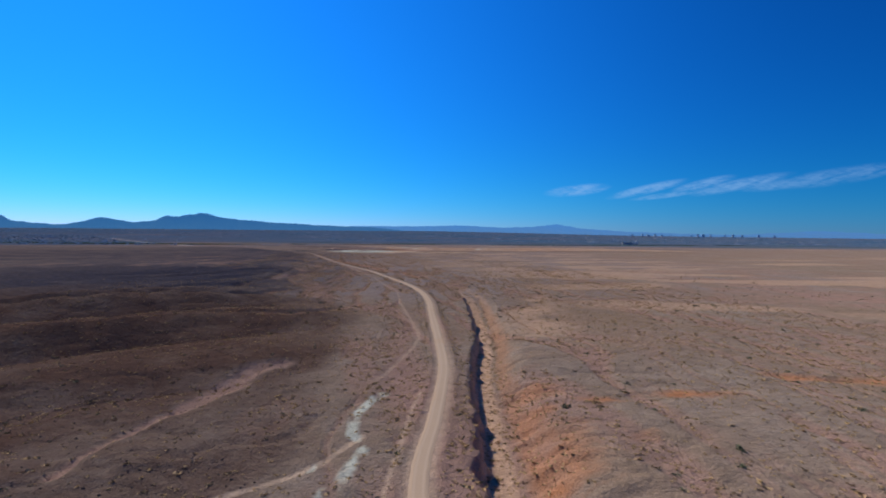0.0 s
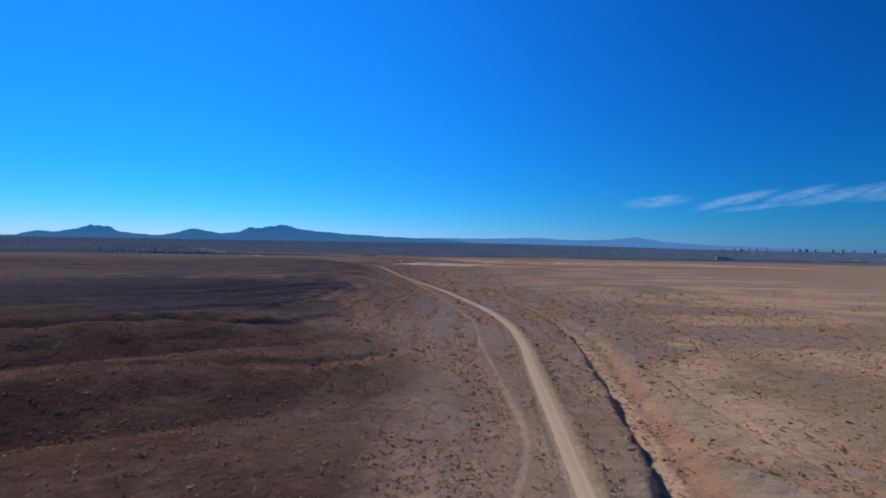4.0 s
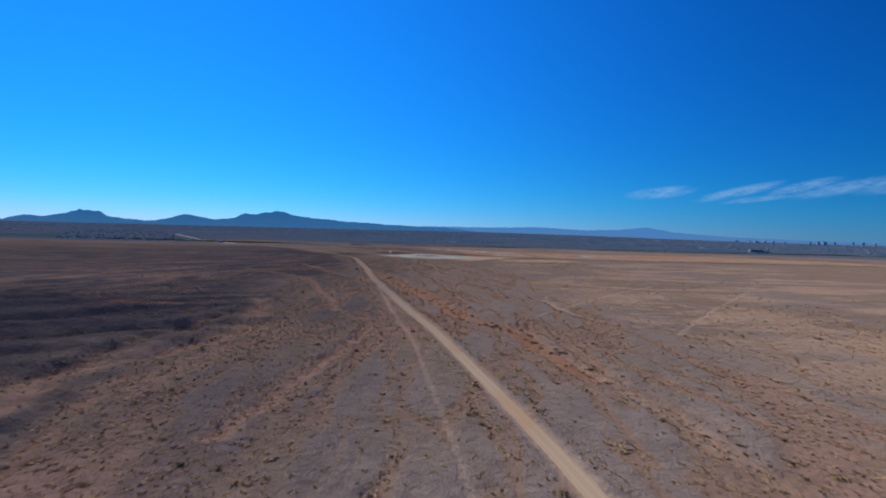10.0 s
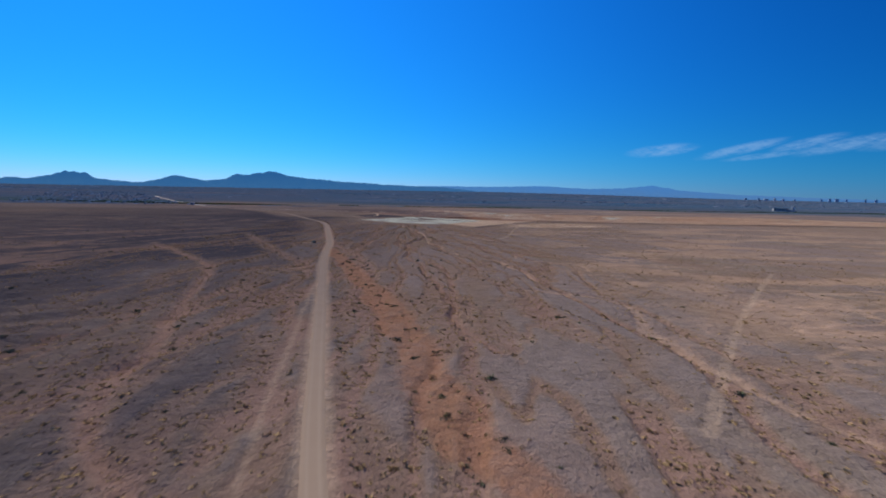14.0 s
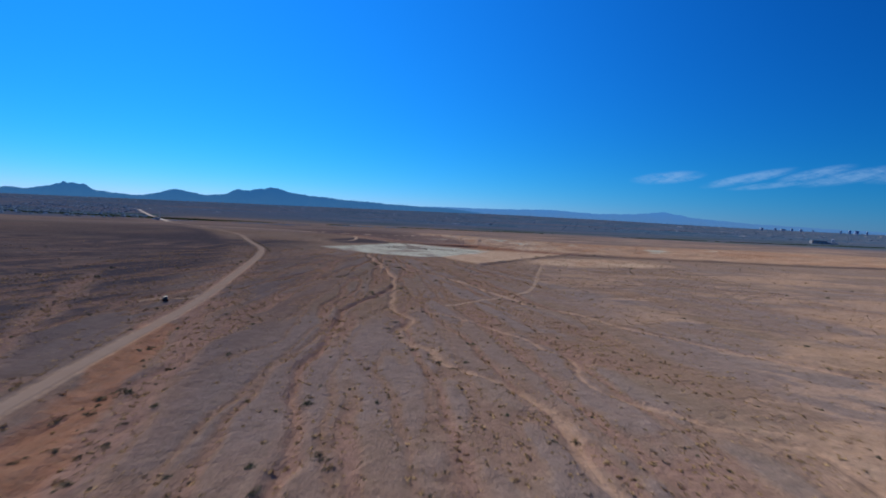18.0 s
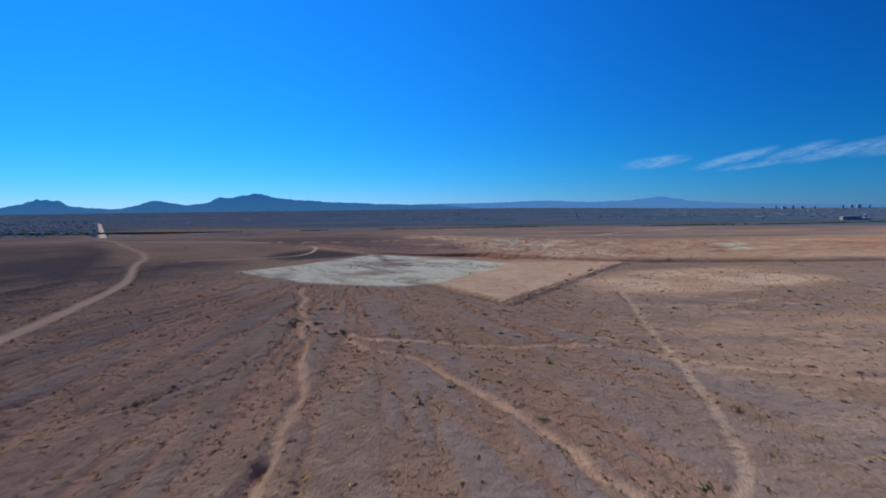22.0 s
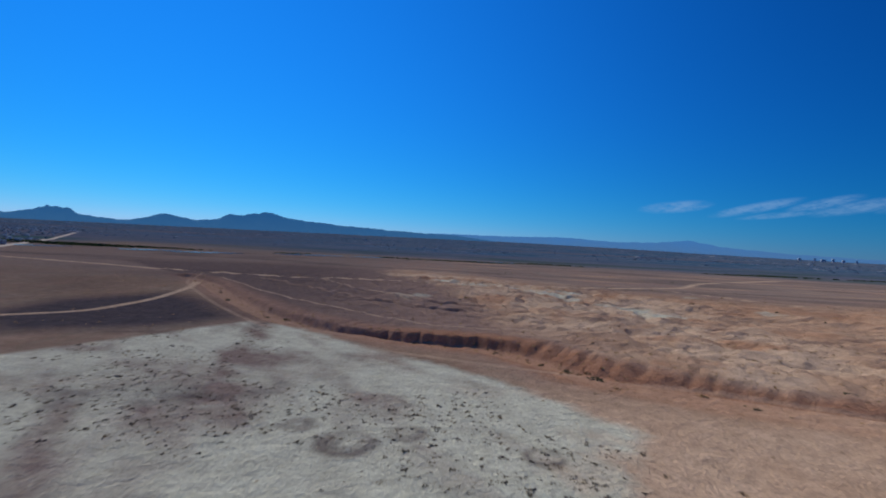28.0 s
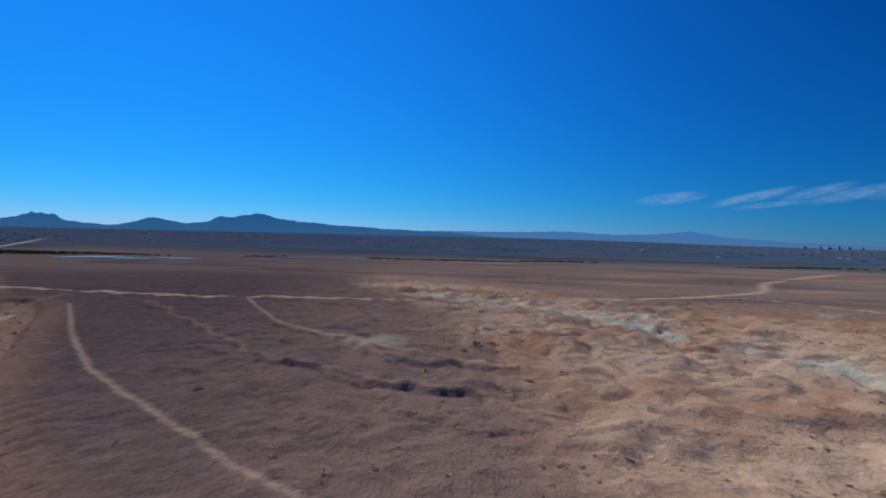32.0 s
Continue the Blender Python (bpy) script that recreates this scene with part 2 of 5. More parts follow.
EAST_WASH = spline([(47, 274), (39, 292), (36, 333), (29, 384)])
TRACK_ONE = spline([(83, 788), (75, 751), (65, 711), (58, 682), (51, 659), (41, 645), (28, 632), (20, 623)])
TRACK_TWO = spline([(347, 722), (260, 613), (157, 481), (104, 416), (81, 387), (70, 372)])
TRACK_THREE = spline([(129, 522), (76, 455), (52, 422), (35, 397)])
SCARP_WASH = spline([(-94, 1020), (-76, 1001), (-47, 961), (-32, 939), (-12, 914), (3, 901), (16, 895), (26, 892), (41, 887), (50, 878), (58, 866), (74, 856), (96, 849), (120, 845), (190, 838), (300, 836), (460, 850)])
SCARP_ROAD = spline([(-97, 1045), (-77, 989), (-50, 947), (-23, 912), (-6, 895), (16, 881), (40, 872), (68, 862), (104, 848)])
RIDGE_PATH = spline([(-75, 1014), (-47, 978), (-23, 949), (-5, 932), (8, 921), (19, 912), (30, 906), (47, 903), (68, 904)])
HIGH_PATH = spline([(-33, 1038), (-16, 1005), (0, 981), (26, 960), (42, 952), (60, 947), (83, 945)])
FAR_ROAD = spline([(-390, 1146), (-280, 1110), (-200, 1082), (-141, 1060), (-96, 1051), (-42, 1042), (-5, 1036), (30, 1037), (72, 1050), (122, 1070), (189, 1114), (242, 1189), (366, 1307), (564, 1484)])
FAR_SPUR = spline([(127, 1073), (161, 1072), (187, 1010), (215, 967), (263, 930)])
BENCH_STEP = spline([(-61, 1026), (-22, 981), (0, 955), (12, 949), (22, 943), (31, 939), (38, 936), (45, 928), (52, 925)])
HIGH_STEP = spline([(-3, 980), (12, 970), (25, 954), (39, 951)])
TYRE_RINGS = ((9.1, 789.0, 4.6, 0.8), (-18.4, 807.6, 3, 0.7), (-8.8, 809.5, 2.6, 0.7), (-22.6, 816.7, 1.7, 0.6), (21.1, 834.5, 2.6, 1.1), (41.7, 833.5, 1.8, 0.6), (14.5, 839, 1.6, 0.9), (27, 838, 1.8, 0.8))
CAR_TRACK = spline([(-65, 613), (-64, 617), (-59, 618), (-55, 619), (-54, 624)])
PAD_TRACK = spline([(-40, 884), (-22, 889), (-18, 895), (-11, 905)])
PAD_DITCH = spline([(39, 742), (57, 767), (84, 806), (115, 847)])
PAD_PATH = spline([(-115, 876), (-82, 891), (-63, 907), (-59.5, 925), (-61, 945), (-65, 968), (-77, 997)])
PAD_BRUSH = spline([(-16, 907), (-10, 888), (-8, 872), (-4, 862), (2, 850), (8, 838)])
RED_STREAK = spline([(-44, 60), (-42, 68), (-40.5, 77), (-37.5, 86), (-33.7, 94.5), (-32, 101), (-29, 107), (-25.5, 110)])
SMALL_ROAD = spline([(-38, 50), (-25, 56), (-20, 58), (-15, 62), (-9, 70)])
SMALL_ARC = spline([(-36, 66), (-30, 65.5), (-26, 69), (-19, 71), (-16, 78)])
WHITE_STREAK = spline([(-15, 48), (-12.7, 56), (-10.6, 60.4), (-8.8, 66), (-10.3, 72), (-8.3, 81), (-5.2, 88)])
WHITE_SPOT = spline([(-15.6, 60.5), (-14.8, 63)])
ROAD_RUT = spline([(-8.6, 46), (-7, 54), (-5, 62), (-3.2, 70), (-1.2, 79), (1.2, 88)])
WHITE_PAD = [(-67, 825), (-46, 854), (-17, 906), (-3, 898), (14, 884), (25, 874), (45, 857), (55, 841), (42, 812), (30, 797), (21, 780), (11, 775), (-8, 778), (-32, 791)]
TAN_PAD = [(19, 780), (39, 743), (56, 767), (114, 845), (98, 850), (76, 858), (56, 868), (38, 882), (14, 895), (-12, 905), (44, 842)]
DARK_PAD = [(-80, 893), (-84, 925), (-66, 950), (-43, 938), (-20, 911), (-34, 890), (-62, 878)]
BASE = np.array([(-1711, 1.5), (0, 1), (425, 1.5), (596, -0.3), (733, 1.2), (853, 2.0), (904, 2.0), (981, 3.0), (1109, 2.0), (1281, 0.3), (1452, 0), (7698, 0)])


def land(x, y):
    """Height and kinds of soil at the places x, y."""
    shape = x.shape
    x, y = x.ravel().astype(float), y.ravel().astype(float)
    kind = {}
    wob = 1.6 * fractal(x, y, 9, 5, 2)
    wx, wy = x + wob, y + 1.6 * fractal(x, y, 8, 8, 2)
    away = smooth(1500, 2300, np.hypot(x, y - 510))
    z = np.interp(y, BASE[:, 0], BASE[:, 1]) * (1 - smooth(300, 900, np.abs(x)))
    z += (0.55 * fractal(x, y, 55, 11, 3) + 0.22 * fractal(x, y, 9, 21, 3)) * (1 - away)
    z -= 22 * smooth(500, 3000, x) * smooth(770, 2996, y)
    z += 66 * np.clip((y - 1620) / 3000, 0, 1.2) ** 1.15
    z += 1.2 * fractal(x, y, 420, 31, 2) * smooth(150, 500, np.abs(x))

    # rounded badland ridges beside the road
    dist, side, _ = near_line(wx, wy, HILL_EDGE, 700)
    west = np.where(dist > 9e3, (x < -100) & (y < 620) & (y > -400), side < 0)
    depth = np.where(west, np.minimum(dist, 400), -np.minimum(dist, 400))
    course = y - 0.6 * x + 7 * fractal(x, y, 60, 41, 2) + 2 * fractal(x, y, 15, 43, 2)
    band = np.interp(course, CRESTS, np.arange(len(CRESTS)) + 0.36) % 1
    rest = 1 - np.minimum(band / 0.36, (1 - band) / 0.64)   # steep on one flank, gentle on the other
    ridge = 1 - rest ** 1.35
    minor = ((y - 0.75 * x) / 12 + 0.35 * fractal(x, y, 70, 40, 2) + 0.04 * fractal(x, y, 12, 39, 2)) % 1
    minor = 1 - (1 - np.minimum(minor / 0.4, (1 - minor) / 0.6)) ** 1.3
    side_band = x / 15 + 0.5 * fractal(x, y, 30, 44, 2) + course / 60
    ribs = 1.0 - ((side_band % 1) * 2 - 1) ** 2
    hills = smooth(0, 24, depth + 9 * (ridge - 0.75)) * (1 - smooth(360, 500, y)) * (1 - smooth(260, 480, -x))
    low = smooth(0, 30, depth) * (1 - smooth(480, 640, y))
    big = 0.5 + 0.5 * smooth(120, 175, course) * (1 - 0.9 * smooth(225, 310, y))
    big = big * (0.5 + 0.5 * smooth(0, 60, depth))
    z += hills * big * (0.6 + 5.2 * ridge * (0.85 + 0.35 * fractal(x, y, 90, 47, 1)) + 0.5 * ribs * ridge * smooth(25, 60, depth) + 0.2 * fractal(x, y, 9, 45, 3))
    z += 0.6 * minor * smooth(0, 22, depth) * smooth(215, 270, y) * (1 - smooth(420, 600, y)) * (1 - smooth(260, 480, -x))
    z -= 0.55 * hills * (1 - np.abs(fractal(x * 0.8 + 0.6 * y, y * 0.45 - 0.3 * x, 8, 166, 3))) ** 4 * smooth(0.1, 0.5, ridge)
    od = near_line(wx, wy, OCHRE_VALLEY, 14)[0]
    for line in (VALLEY_A, VALLEY_B, VALLEY_C):
        vd = near_line(wx, wy, line, 14)[0]
        z -= 0.15 * (1 - smooth(0.6, 5.0, vd))
        od = np.minimum(od, vd + 0.8)
    z -= 1.1 * (1 - smooth(1.0, 5.0, od)) * hills
    valley_line = np.maximum(smooth(0.80, 0.98, rest) * hills * 0.8, (1 - smooth(1.0, 4.5, od)))
    rd0, rs0, _ = near_line(x, y, ROAD, 420)
    west_road = np.where(rd0 > 9e3, (x < -60) * 1.0, np.where(rs0 < 0, smooth(0, 1, (rd0 - 4 - 26 * (1 - smooth(500, 590, y))) / (20 + 25 * (1 - smooth(500, 590, y))) + 0.25 * fractal(x, y, 25, 48, 2)), 0.0))
    west_road = west_road * smooth(270, 380, y) * (1 - 0.6 * smooth(1000, 1150, y))
    kind["dark"] = np.clip(np.maximum(smooth(-3, 9, depth + 6 * (ridge - 0.75)) * (1 - smooth(440, 560, y)) * (0.62 + 0.4 * smooth(10, 45, depth) + 0.3 * fractal(x, y, 22, 49, 3)) - 0.45 * valley_line * smooth(-0.4, 0.3, fractal(x, y, 30, 42, 2) + 0.5 * (od < 9)), 0.85 * low * (0.85 + 0.5 * fractal(x, y, 20, 46, 3))), 0, 1)
    near_west = np.where(rs0 < 0, smooth(3, 16, rd0), 0.0) * (rd0 < 9e3) * smooth(330, 400, y) * (1 - smooth(560, 620, y))
    kind["dark"] = np.maximum(kind["dark"], 0.7 * near_west * np.clip(0.9 + 0.7 * fractal(x, y * 0.5, 16, 138, 3), 0, 1))
    kind["dark"] = np.maximum(kind["dark"], west_road * np.clip(1.0 + 0.5 * fractal(x, y, 45, 50, 3), 0, 1))

    # dark soil fades with distance westward, haze put into the soil colour
    kind["dark"] = kind["dark"] * (1 - 0.4 * smooth(120, 420, -x))
    kind["umber"] = kind["dark"] * (1 - smooth(190, 280, y)) * np.clip(0.85 + 0.55 * fractal(x, y, 10, 167, 4), 0, 1)
    south = 1 - smooth(-6, 6, y - np.interp(x, OCHRE_VALLEY[:, 0], OCHRE_VALLEY[:, 1]))
    kind["dark"] = kind["dark"] * (0.3 + 0.7 * smooth(190, 280, y)) * (1 - south * smooth(95, 130, y))
    kind["umber"] = np.clip(kind["umber"] * (1 - 0.12 * south * smooth(112, 140, y) * smooth(-60, -20, x)) + 0.26 * south * smooth(88, 112, y) * smooth(0, 9, depth) * (1 - smooth(60, 110, -x)) * np.clip(1 + 0.6 * fractal(x, y, 9, 174, 3), 0, 1), 0, 1)

    # gullied mounds on the other side of the gully
    gd, gs, gt = near_line(x + 0.5 * wob, y, GULLY, 90)
    right = np.where(gs > 0, 1.0, 0.0) * (gd < 1e3)
    mound = right * smooth(3, 16, gd) * (1 - smooth(38, 75, gd)) * (1 - smooth(103, 158, y))
    rib = gt * 46 + 0.5 * fractal(x, y, 16, 58, 2)
    rib = ((rib % 1) * 2 - 1) ** 2
    cut = np.abs(fractal(x * 0.45 + 0.25 * y, y - 0.2 * x, 11, 51, 3) + 0.3 * fractal(x, y, 40, 52, 1))
    z += mound * (2.2 + 1.3 * fractal(x, y, 44, 53, 2) - 0.2 * (1 - smooth(0.0, 0.25, cut))) - mound * 0.5 * rib ** 2 * (1 - smooth(8, 20, gd))
    kind["orange"] = np.clip(mound * (0.3 * (1 - smooth(0.02, 0.16, cut)) * smooth(0.05, 0.45, fractal(x, y, 22, 54, 2)) + 0.06 + 0.4 * rib * (1 - smooth(7, 15, gd)) * smooth(-0.3, 0.2, fractal(x, y, 26, 59, 2))), 0, 1)
    groove = np.abs(fractal(gt * 390 + 0.4 * gd, gd * 0.16, 6, 130, 3))
    flank = right * smooth(2.5, 5, gd) * (1 - smooth(9, 17, gd)) * (1 - smooth(100, 135, y))
    z -= 0.6 * flank * (1 - smooth(0.0, 0.22, groove))
    kind["orange"] = np.maximum(kind["orange"], 0.6 * flank * smooth(-0.25, 0.3, fractal(x, y, 12, 131, 3)))
    kind["orange"] = np.maximum(kind["orange"], 0.4 * right * smooth(2.5, 4, gd) * (1 - smooth(5, 9, gd)) * (1 - smooth(163, 282, y)))

    # the incised gully: steep bank on the road's side
    deep = 2.6 * (1 - smooth(110, 330, y)) + 0.4
    floor_w = 2.2 + 0.6 * fractal(x, y, 12, 55, 2)
    bank = np.where(gs > 0, smooth(floor_w, floor_w + 7.5, gd), smooth(floor_w * 0.6, floor_w * 0.6 + 1.9, gd + 0.6 - 2.6 * np.abs(fractal(x * 0.5, y, 6, 56, 3))))
    z -= deep * (1 - bank) * (gd < 60)
    kind["sand"] = (1 - smooth(0.5, 1.2, gd / (floor_w + 0.5))) * (1 - 0.7 * smooth(150, 280, y))
    kind["tan"] = 0.4 * right * smooth(3.5, 4.5, gd) * (1 - smooth(5.5, 8, gd)) * smooth(-0.3, 0.2, fractal(x, y, 14, 57, 2)) * smooth(94, 154, y) * (1 - smooth(257, 360, y))
    kind["red"] = 0.6 * valley_line
    kind["orange"] = np.maximum(kind["orange"], 0.22 * (1 - smooth(0.8, 3.5, od)) + 0.7 * np.exp(-((x + 92) / 13.0) ** 2 - ((y - 398) / 4.0) ** 2))
    kind["path"] = np.zeros_like(x)

    # shallow dry washes
    scoured = np.zeros_like(x)
    for line, width, drop, target, gain in ((LEFT_WASH, 1.3, 0.6, "red", 0.95), (PINK_WASH, 3.4, 0.5, "orange", 0.5), (FORK_WASH, 0.8, 0.5, "sand", 0.6),
                                            (BUSH_WASH, 0.4, 0.3, "red", 0.5), (DEEP_WASH, 0.75, 0.7, "red", 0.9), (ROAD_WASH, 2.2, 0.4, "red", 0.9), (WEST_WASH, 2.0, 0.4, "red", 0.8), (TUFT_LINE, 0.8, 0.15, "red", 0.35), (NORTH_RUN, 1.8, 0.3, "red", 0.85), (LONG_WASH, 0.85, 0.4, "sand", 0.7), (CROSS_WASH, 0.9, 0.4, "sand", 0.7),
                                            (THIN_WASH, 0.6, 0.3, "sand", 0.6), (TAN_WASH, 1.0, 0.3, "sand", 0.5), (EAST_WASH, 1.0, 0.5, "red", 0.6)):
        d, _, _ = near_line(wx, wy, line, 14)
        w = width * (1 + 0.45 * fractal(x, y, 17, 61, 2))
        z -= drop * (1 - smooth(w * 0.7, w * 1.7, d))
        scoured = np.maximum(scoured, gain * (1 - smooth(w * 1.0, w * 2.6, d)))
        kind[target] = np.maximum(kind[target], gain * (1 - smooth(w * 0.7, w * 1.5, d)))
        kind["red"] = np.maximum(kind["red"], 0.45 * gain * (1 - smooth(w * 1.3, w * 5, d)))
    # runnels between plates of desert pavement
    open_land = (1 - hills) * smooth(-51, 17, y) * (1 - smooth(770, 850, y)) * (1 - smooth(220, 420, np.abs(x)))
    # they fan out from the low end of the pads and run side by side further down
    fan_u = (x + 22) * 330 / np.clip(850 - y, 75, 330) + 6 * fractal(x, y, 55, 71, 2) + 1.8 * fractal(x, y, 14, 72, 2)
    run = 0
    for size, seed, wide, gain, long in ((21, 73, 0.10, 1.0, 0.13), (12, 173, 0.12, 0.95, 0.15), (6.5, 273, 0.13, 0.6, 0.2)):
        flow = fractal(fan_u, y * long, size, seed, 2)
        some = smooth(-0.45, 0.0, fractal(fan_u, y * 0.5, 40, seed + 5, 2))
        run = np.maximum(run, gain * some * (1 - smooth(wide * 0.35, wide * 1.5, np.abs(flow) * (1 + 0.45 * fractal(x, y, 4, seed + 7, 2)))))
    run = run * open_land * (1 - 0.75 * smooth(38, 75, x) * smooth(330, 420, y))
    z -= 0.45 * run
    kind["red"] = np.maximum(kind["red"], 0.95 * run)
    kind["plate"] = open_land * (1 - smooth(0.05, 0.4, run)) * smooth(-0.5, 0.2, fractal(fan_u, y * 0.35, 18, 171, 3)) * smooth(170, 260, y)
    verge = smooth(-20, -6, depth) * (1 - smooth(2, 9, depth)) * smooth(60, 110, y) * (1 - smooth(400, 470, y)) * smooth(-0.35, 0.15, fractal(x * 1.6, y * 0.5, 14, 78, 3))
    kind["red"] = np.maximum(kind["red"], 0.8 * verge)
    kind["dark"] *= 1 - 0.3 * verge
    kind["dark"] *= 1 - 0.3 * run
    kind["brush"] = np.maximum(np.maximum(run, 0.8 * verge), 0.8 * valley_line)
    east = smooth(30, 95, x - 10 * wob / 1.6) * smooth(325, 402, y) * (1 - smooth(736, 822, y)) * (1 - smooth(260, 420, x))
    kind["tan"] = np.maximum(kind["tan"], 0.6 * east * smooth(-0.2, 0.35, fractal(x * 0.7, y * 1.6, 26, 75, 3)))
    out = smooth(45, 110, x) * (1 - smooth(300, 500, y - 0.3 * x)) * smooth(60, 140, y)
    arcs = fractal(x * 0.3, y + 0.15 * x, 34, 76, 3)
    kind["tan"] = np.maximum(kind["tan"], 0.6 * out * smooth(0.05, 0.4, arcs))
    kind["red"] = np.maximum(kind["red"], 0.6 * out * (1 - smooth(0.02, 0.1, np.abs(arcs + 0.25))))
    z += 0.5 * out * arcs
    kind["sand"] = np.maximum(kind["sand"], 0.6 * east * (1 - smooth(0.03, 0.15, np.abs(fractal(x * 0.5 + 0.25 * y, y, 9, 77, 3)))) * smooth(-0.3, 0.2, fractal(x, y, 30, 172, 2)))
    z += 0.35 * east * fractal(x * 0.5, y, 9, 79, 3)

    kind["red"] = np.maximum(kind["red"], 0.5 * smooth(380, 540, y) * (1 - smooth(1350, 1600, y)) * np.clip(0.45 + 1.1 * fractal(fan_u, y * 0.2, 14, 136, 4), 0, 1) * (1 - 0.6 * kind["plate"]))

    # wheel tracks and paths
    for line, width, gain in ((SIDE_TRACK, 0.5, 0.34), (ROAD_RUT, 0.3, 0.5), (TRACK_ONE, 0.7, 0.5), (TRACK_TWO, 0.7, 0.45), (TRACK_THREE, 0.8, 0.4), (SCARP_ROAD, 0.7, 0.4), (SMALL_ROAD, 0.5, 0.7), (CAR_TRACK, 0.9, 0.45),
                              (RIDGE_PATH, 0.45, 0.7), (HIGH_PATH, 0.5, 0.6), (FAR_ROAD, 2.0, 0.95), (FAR_SPUR, 1.6, 0.8), (PAD_PATH, 1.2, 0.8)):
        d, _, _ = near_line(x + 0.2 * wob, y, line, 14)
        z -= 0.1 * (1 - smooth(width, width * 1.6, d))
        kind["path"] = np.maximum(kind["path"], gain * (1 - smooth(width * 0.75, width * 1.5, d)))

    varnished = (1 - smooth(-115, -48, x + 8 * fractal(x, y, 30, 126, 3))) * smooth(540, 600, y) * (1 - smooth(1010, 1090, y))
    kind["dark"] = np.maximum(kind["dark"], (0.92 - 0.6 * smooth(850, 900, y)) * varnished * (0.8 + 0.5 * fractal(x, y, 14, 127, 3)))

    # cliff and gullied bench past the pads
    sd, ss, st = near_line(x + 0.6 * wob, y, SCARP_WASH, 260)
    north = np.where(sd > 9e3, 0.0, np.where(ss < 0, 1.0, 0.0)) * (1 - smooth(200, 260, sd))
    course_s = 0.82 * x - 0.57 * y
    bite = 1.5 * np.abs(fractal(course_s, sd * 0.05, 11, 81, 2)) + 0.9 * np.abs(fractal(x, y, 3.5, 82, 2))
    soft = smooth(42, 56, x)
    # rounded noses parted by sharp rills
    beat = course_s / 4.8 + 1.1 * fractal(course_s, sd * 0.1, 15, 84, 3)
    nose = np.sqrt(np.clip(1 - (2 * (beat % 1) - 1) ** 2, 0, 1))
    beat2 = course_s / 3.4 + 0.5 * fractal(course_s, sd * 0.2, 7, 134, 2)
    small = np.sqrt(np.clip(1 - (2 * (beat2 % 1) - 1) ** 2, 0, 1))
    back = (2.8 * (1 - nose) * (1 - 0.6 * smooth(68, 92, x)) + 1.2 * (1 - small) + 4 * np.abs(fractal(x, y, 14, 135, 2)) * smooth(68, 92, x)) * soft + (1.3 * (1 - nose) + 0.7 * (1 - small)) * np.clip(0.45 + 1.3 * fractal(course_s, sd * 0.1, 19, 178, 2), 0.1, 1) * (1 - soft) * smooth(-8, 24, x)
    rise = smooth(0.6, 1.5 + 6.5 * soft, sd - bite * (1 - 0.7 * soft) - back)
    height = (1.25 + 0.5 * soft) * (1 - 0.6 * smooth(-8, 55, -x) - 0.15 * (1 - smooth(0, 34, x))) * (1 - 0.45 * smooth(68, 100, x)) * (1 - smooth(90, 240, sd))
    z += north * height * rise
    z -= 0.3 * north * (1 - soft) * (1 - small) * smooth(-0.4, 0.3, fractal(x, y, 11, 164, 2)) * smooth(1.5, 3, sd) * (1 - smooth(5, 14, sd))
    tan_side = smooth(-6, 22, x - np.interp(y, (890, 922, 946, 993, 1027, 1126), (46, 42, 36, 29, 15, -19)) + 6 * fractal(x, y, 20, 88, 3))
    along = st * 700
    eroded = north * smooth(2, 12, sd) * (1 - smooth(120, 230, sd))
    vein = 1 - np.abs(fractal(along + 5 * fractal(x, y, 30, 90, 2), sd * 0.28, 7.5, 85, 3))
    vein2 = 1 - np.abs(fractal(along + 0.5 * sd, sd * 0.4, 3.6, 86, 2))
    z -= eroded * (0.4 * vein ** 5 + 0.25 * vein2 ** 5) * (0.4 + 0.6 * tan_side) * (1 - smooth(18, 42, sd))
    kind["sand"] = np.maximum(kind["sand"], 0.3 * eroded * smooth(0.86, 0.98, vein) * (0.4 + 0.6 * tan_side) * (1 - smooth(35, 60, sd)))
    bed_d = np.where(ss < 0, sd, np.maximum(sd - 3.5, 0))
    z -= 1.1 * (1 - smooth(0.8, 3.4, bed_d + 0.5 * fractal(x, y, 8, 93, 2)))
    kind["sand"] = np.maximum(kind["sand"], 0.38 * (1 - smooth(1.0, 2.6, bed_d)))
    kind["red"] = np.maximum(kind["red"], np.clip((1 - smooth(5, 16, sd)) * 0.9 * (sd < 1e3) * (1 - 0.7 * smooth(85, 160, x)), 0, 1))
    kind["red"] = np.maximum(kind["red"], 0.5 * eroded)
    kind["plate"] = np.maximum(kind["plate"], 0.9 * eroded * (1 - tan_side))
    kind["dark"] = np.maximum(kind["dark"], 0.62 * eroded * (1 - smooth(-40, 40, x + 0.1 * (y - 950) + 6 * wob)))
    kind["orange"] = np.maximum(kind["orange"], 0.55 * (1 - smooth(4, 11, sd)) * (sd < 1e3) * smooth(-10, 40, x) * (1 - smooth(85, 140, x)))
    kind["tan"] = np.maximum(kind["tan"], eroded * tan_side * (0.8 + 0.45 * fractal(x, y, 22, 87, 3)))
    kind["orange"] = np.maximum(kind["orange"], 0.4 * eroded * smooth(-30, 30, x - np.interp(y, (939, 965, 1042, 1062), (130, 127, 120, 116))) * smooth(-0.4, 0.3, fractal(x, y, 60, 89, 2)))
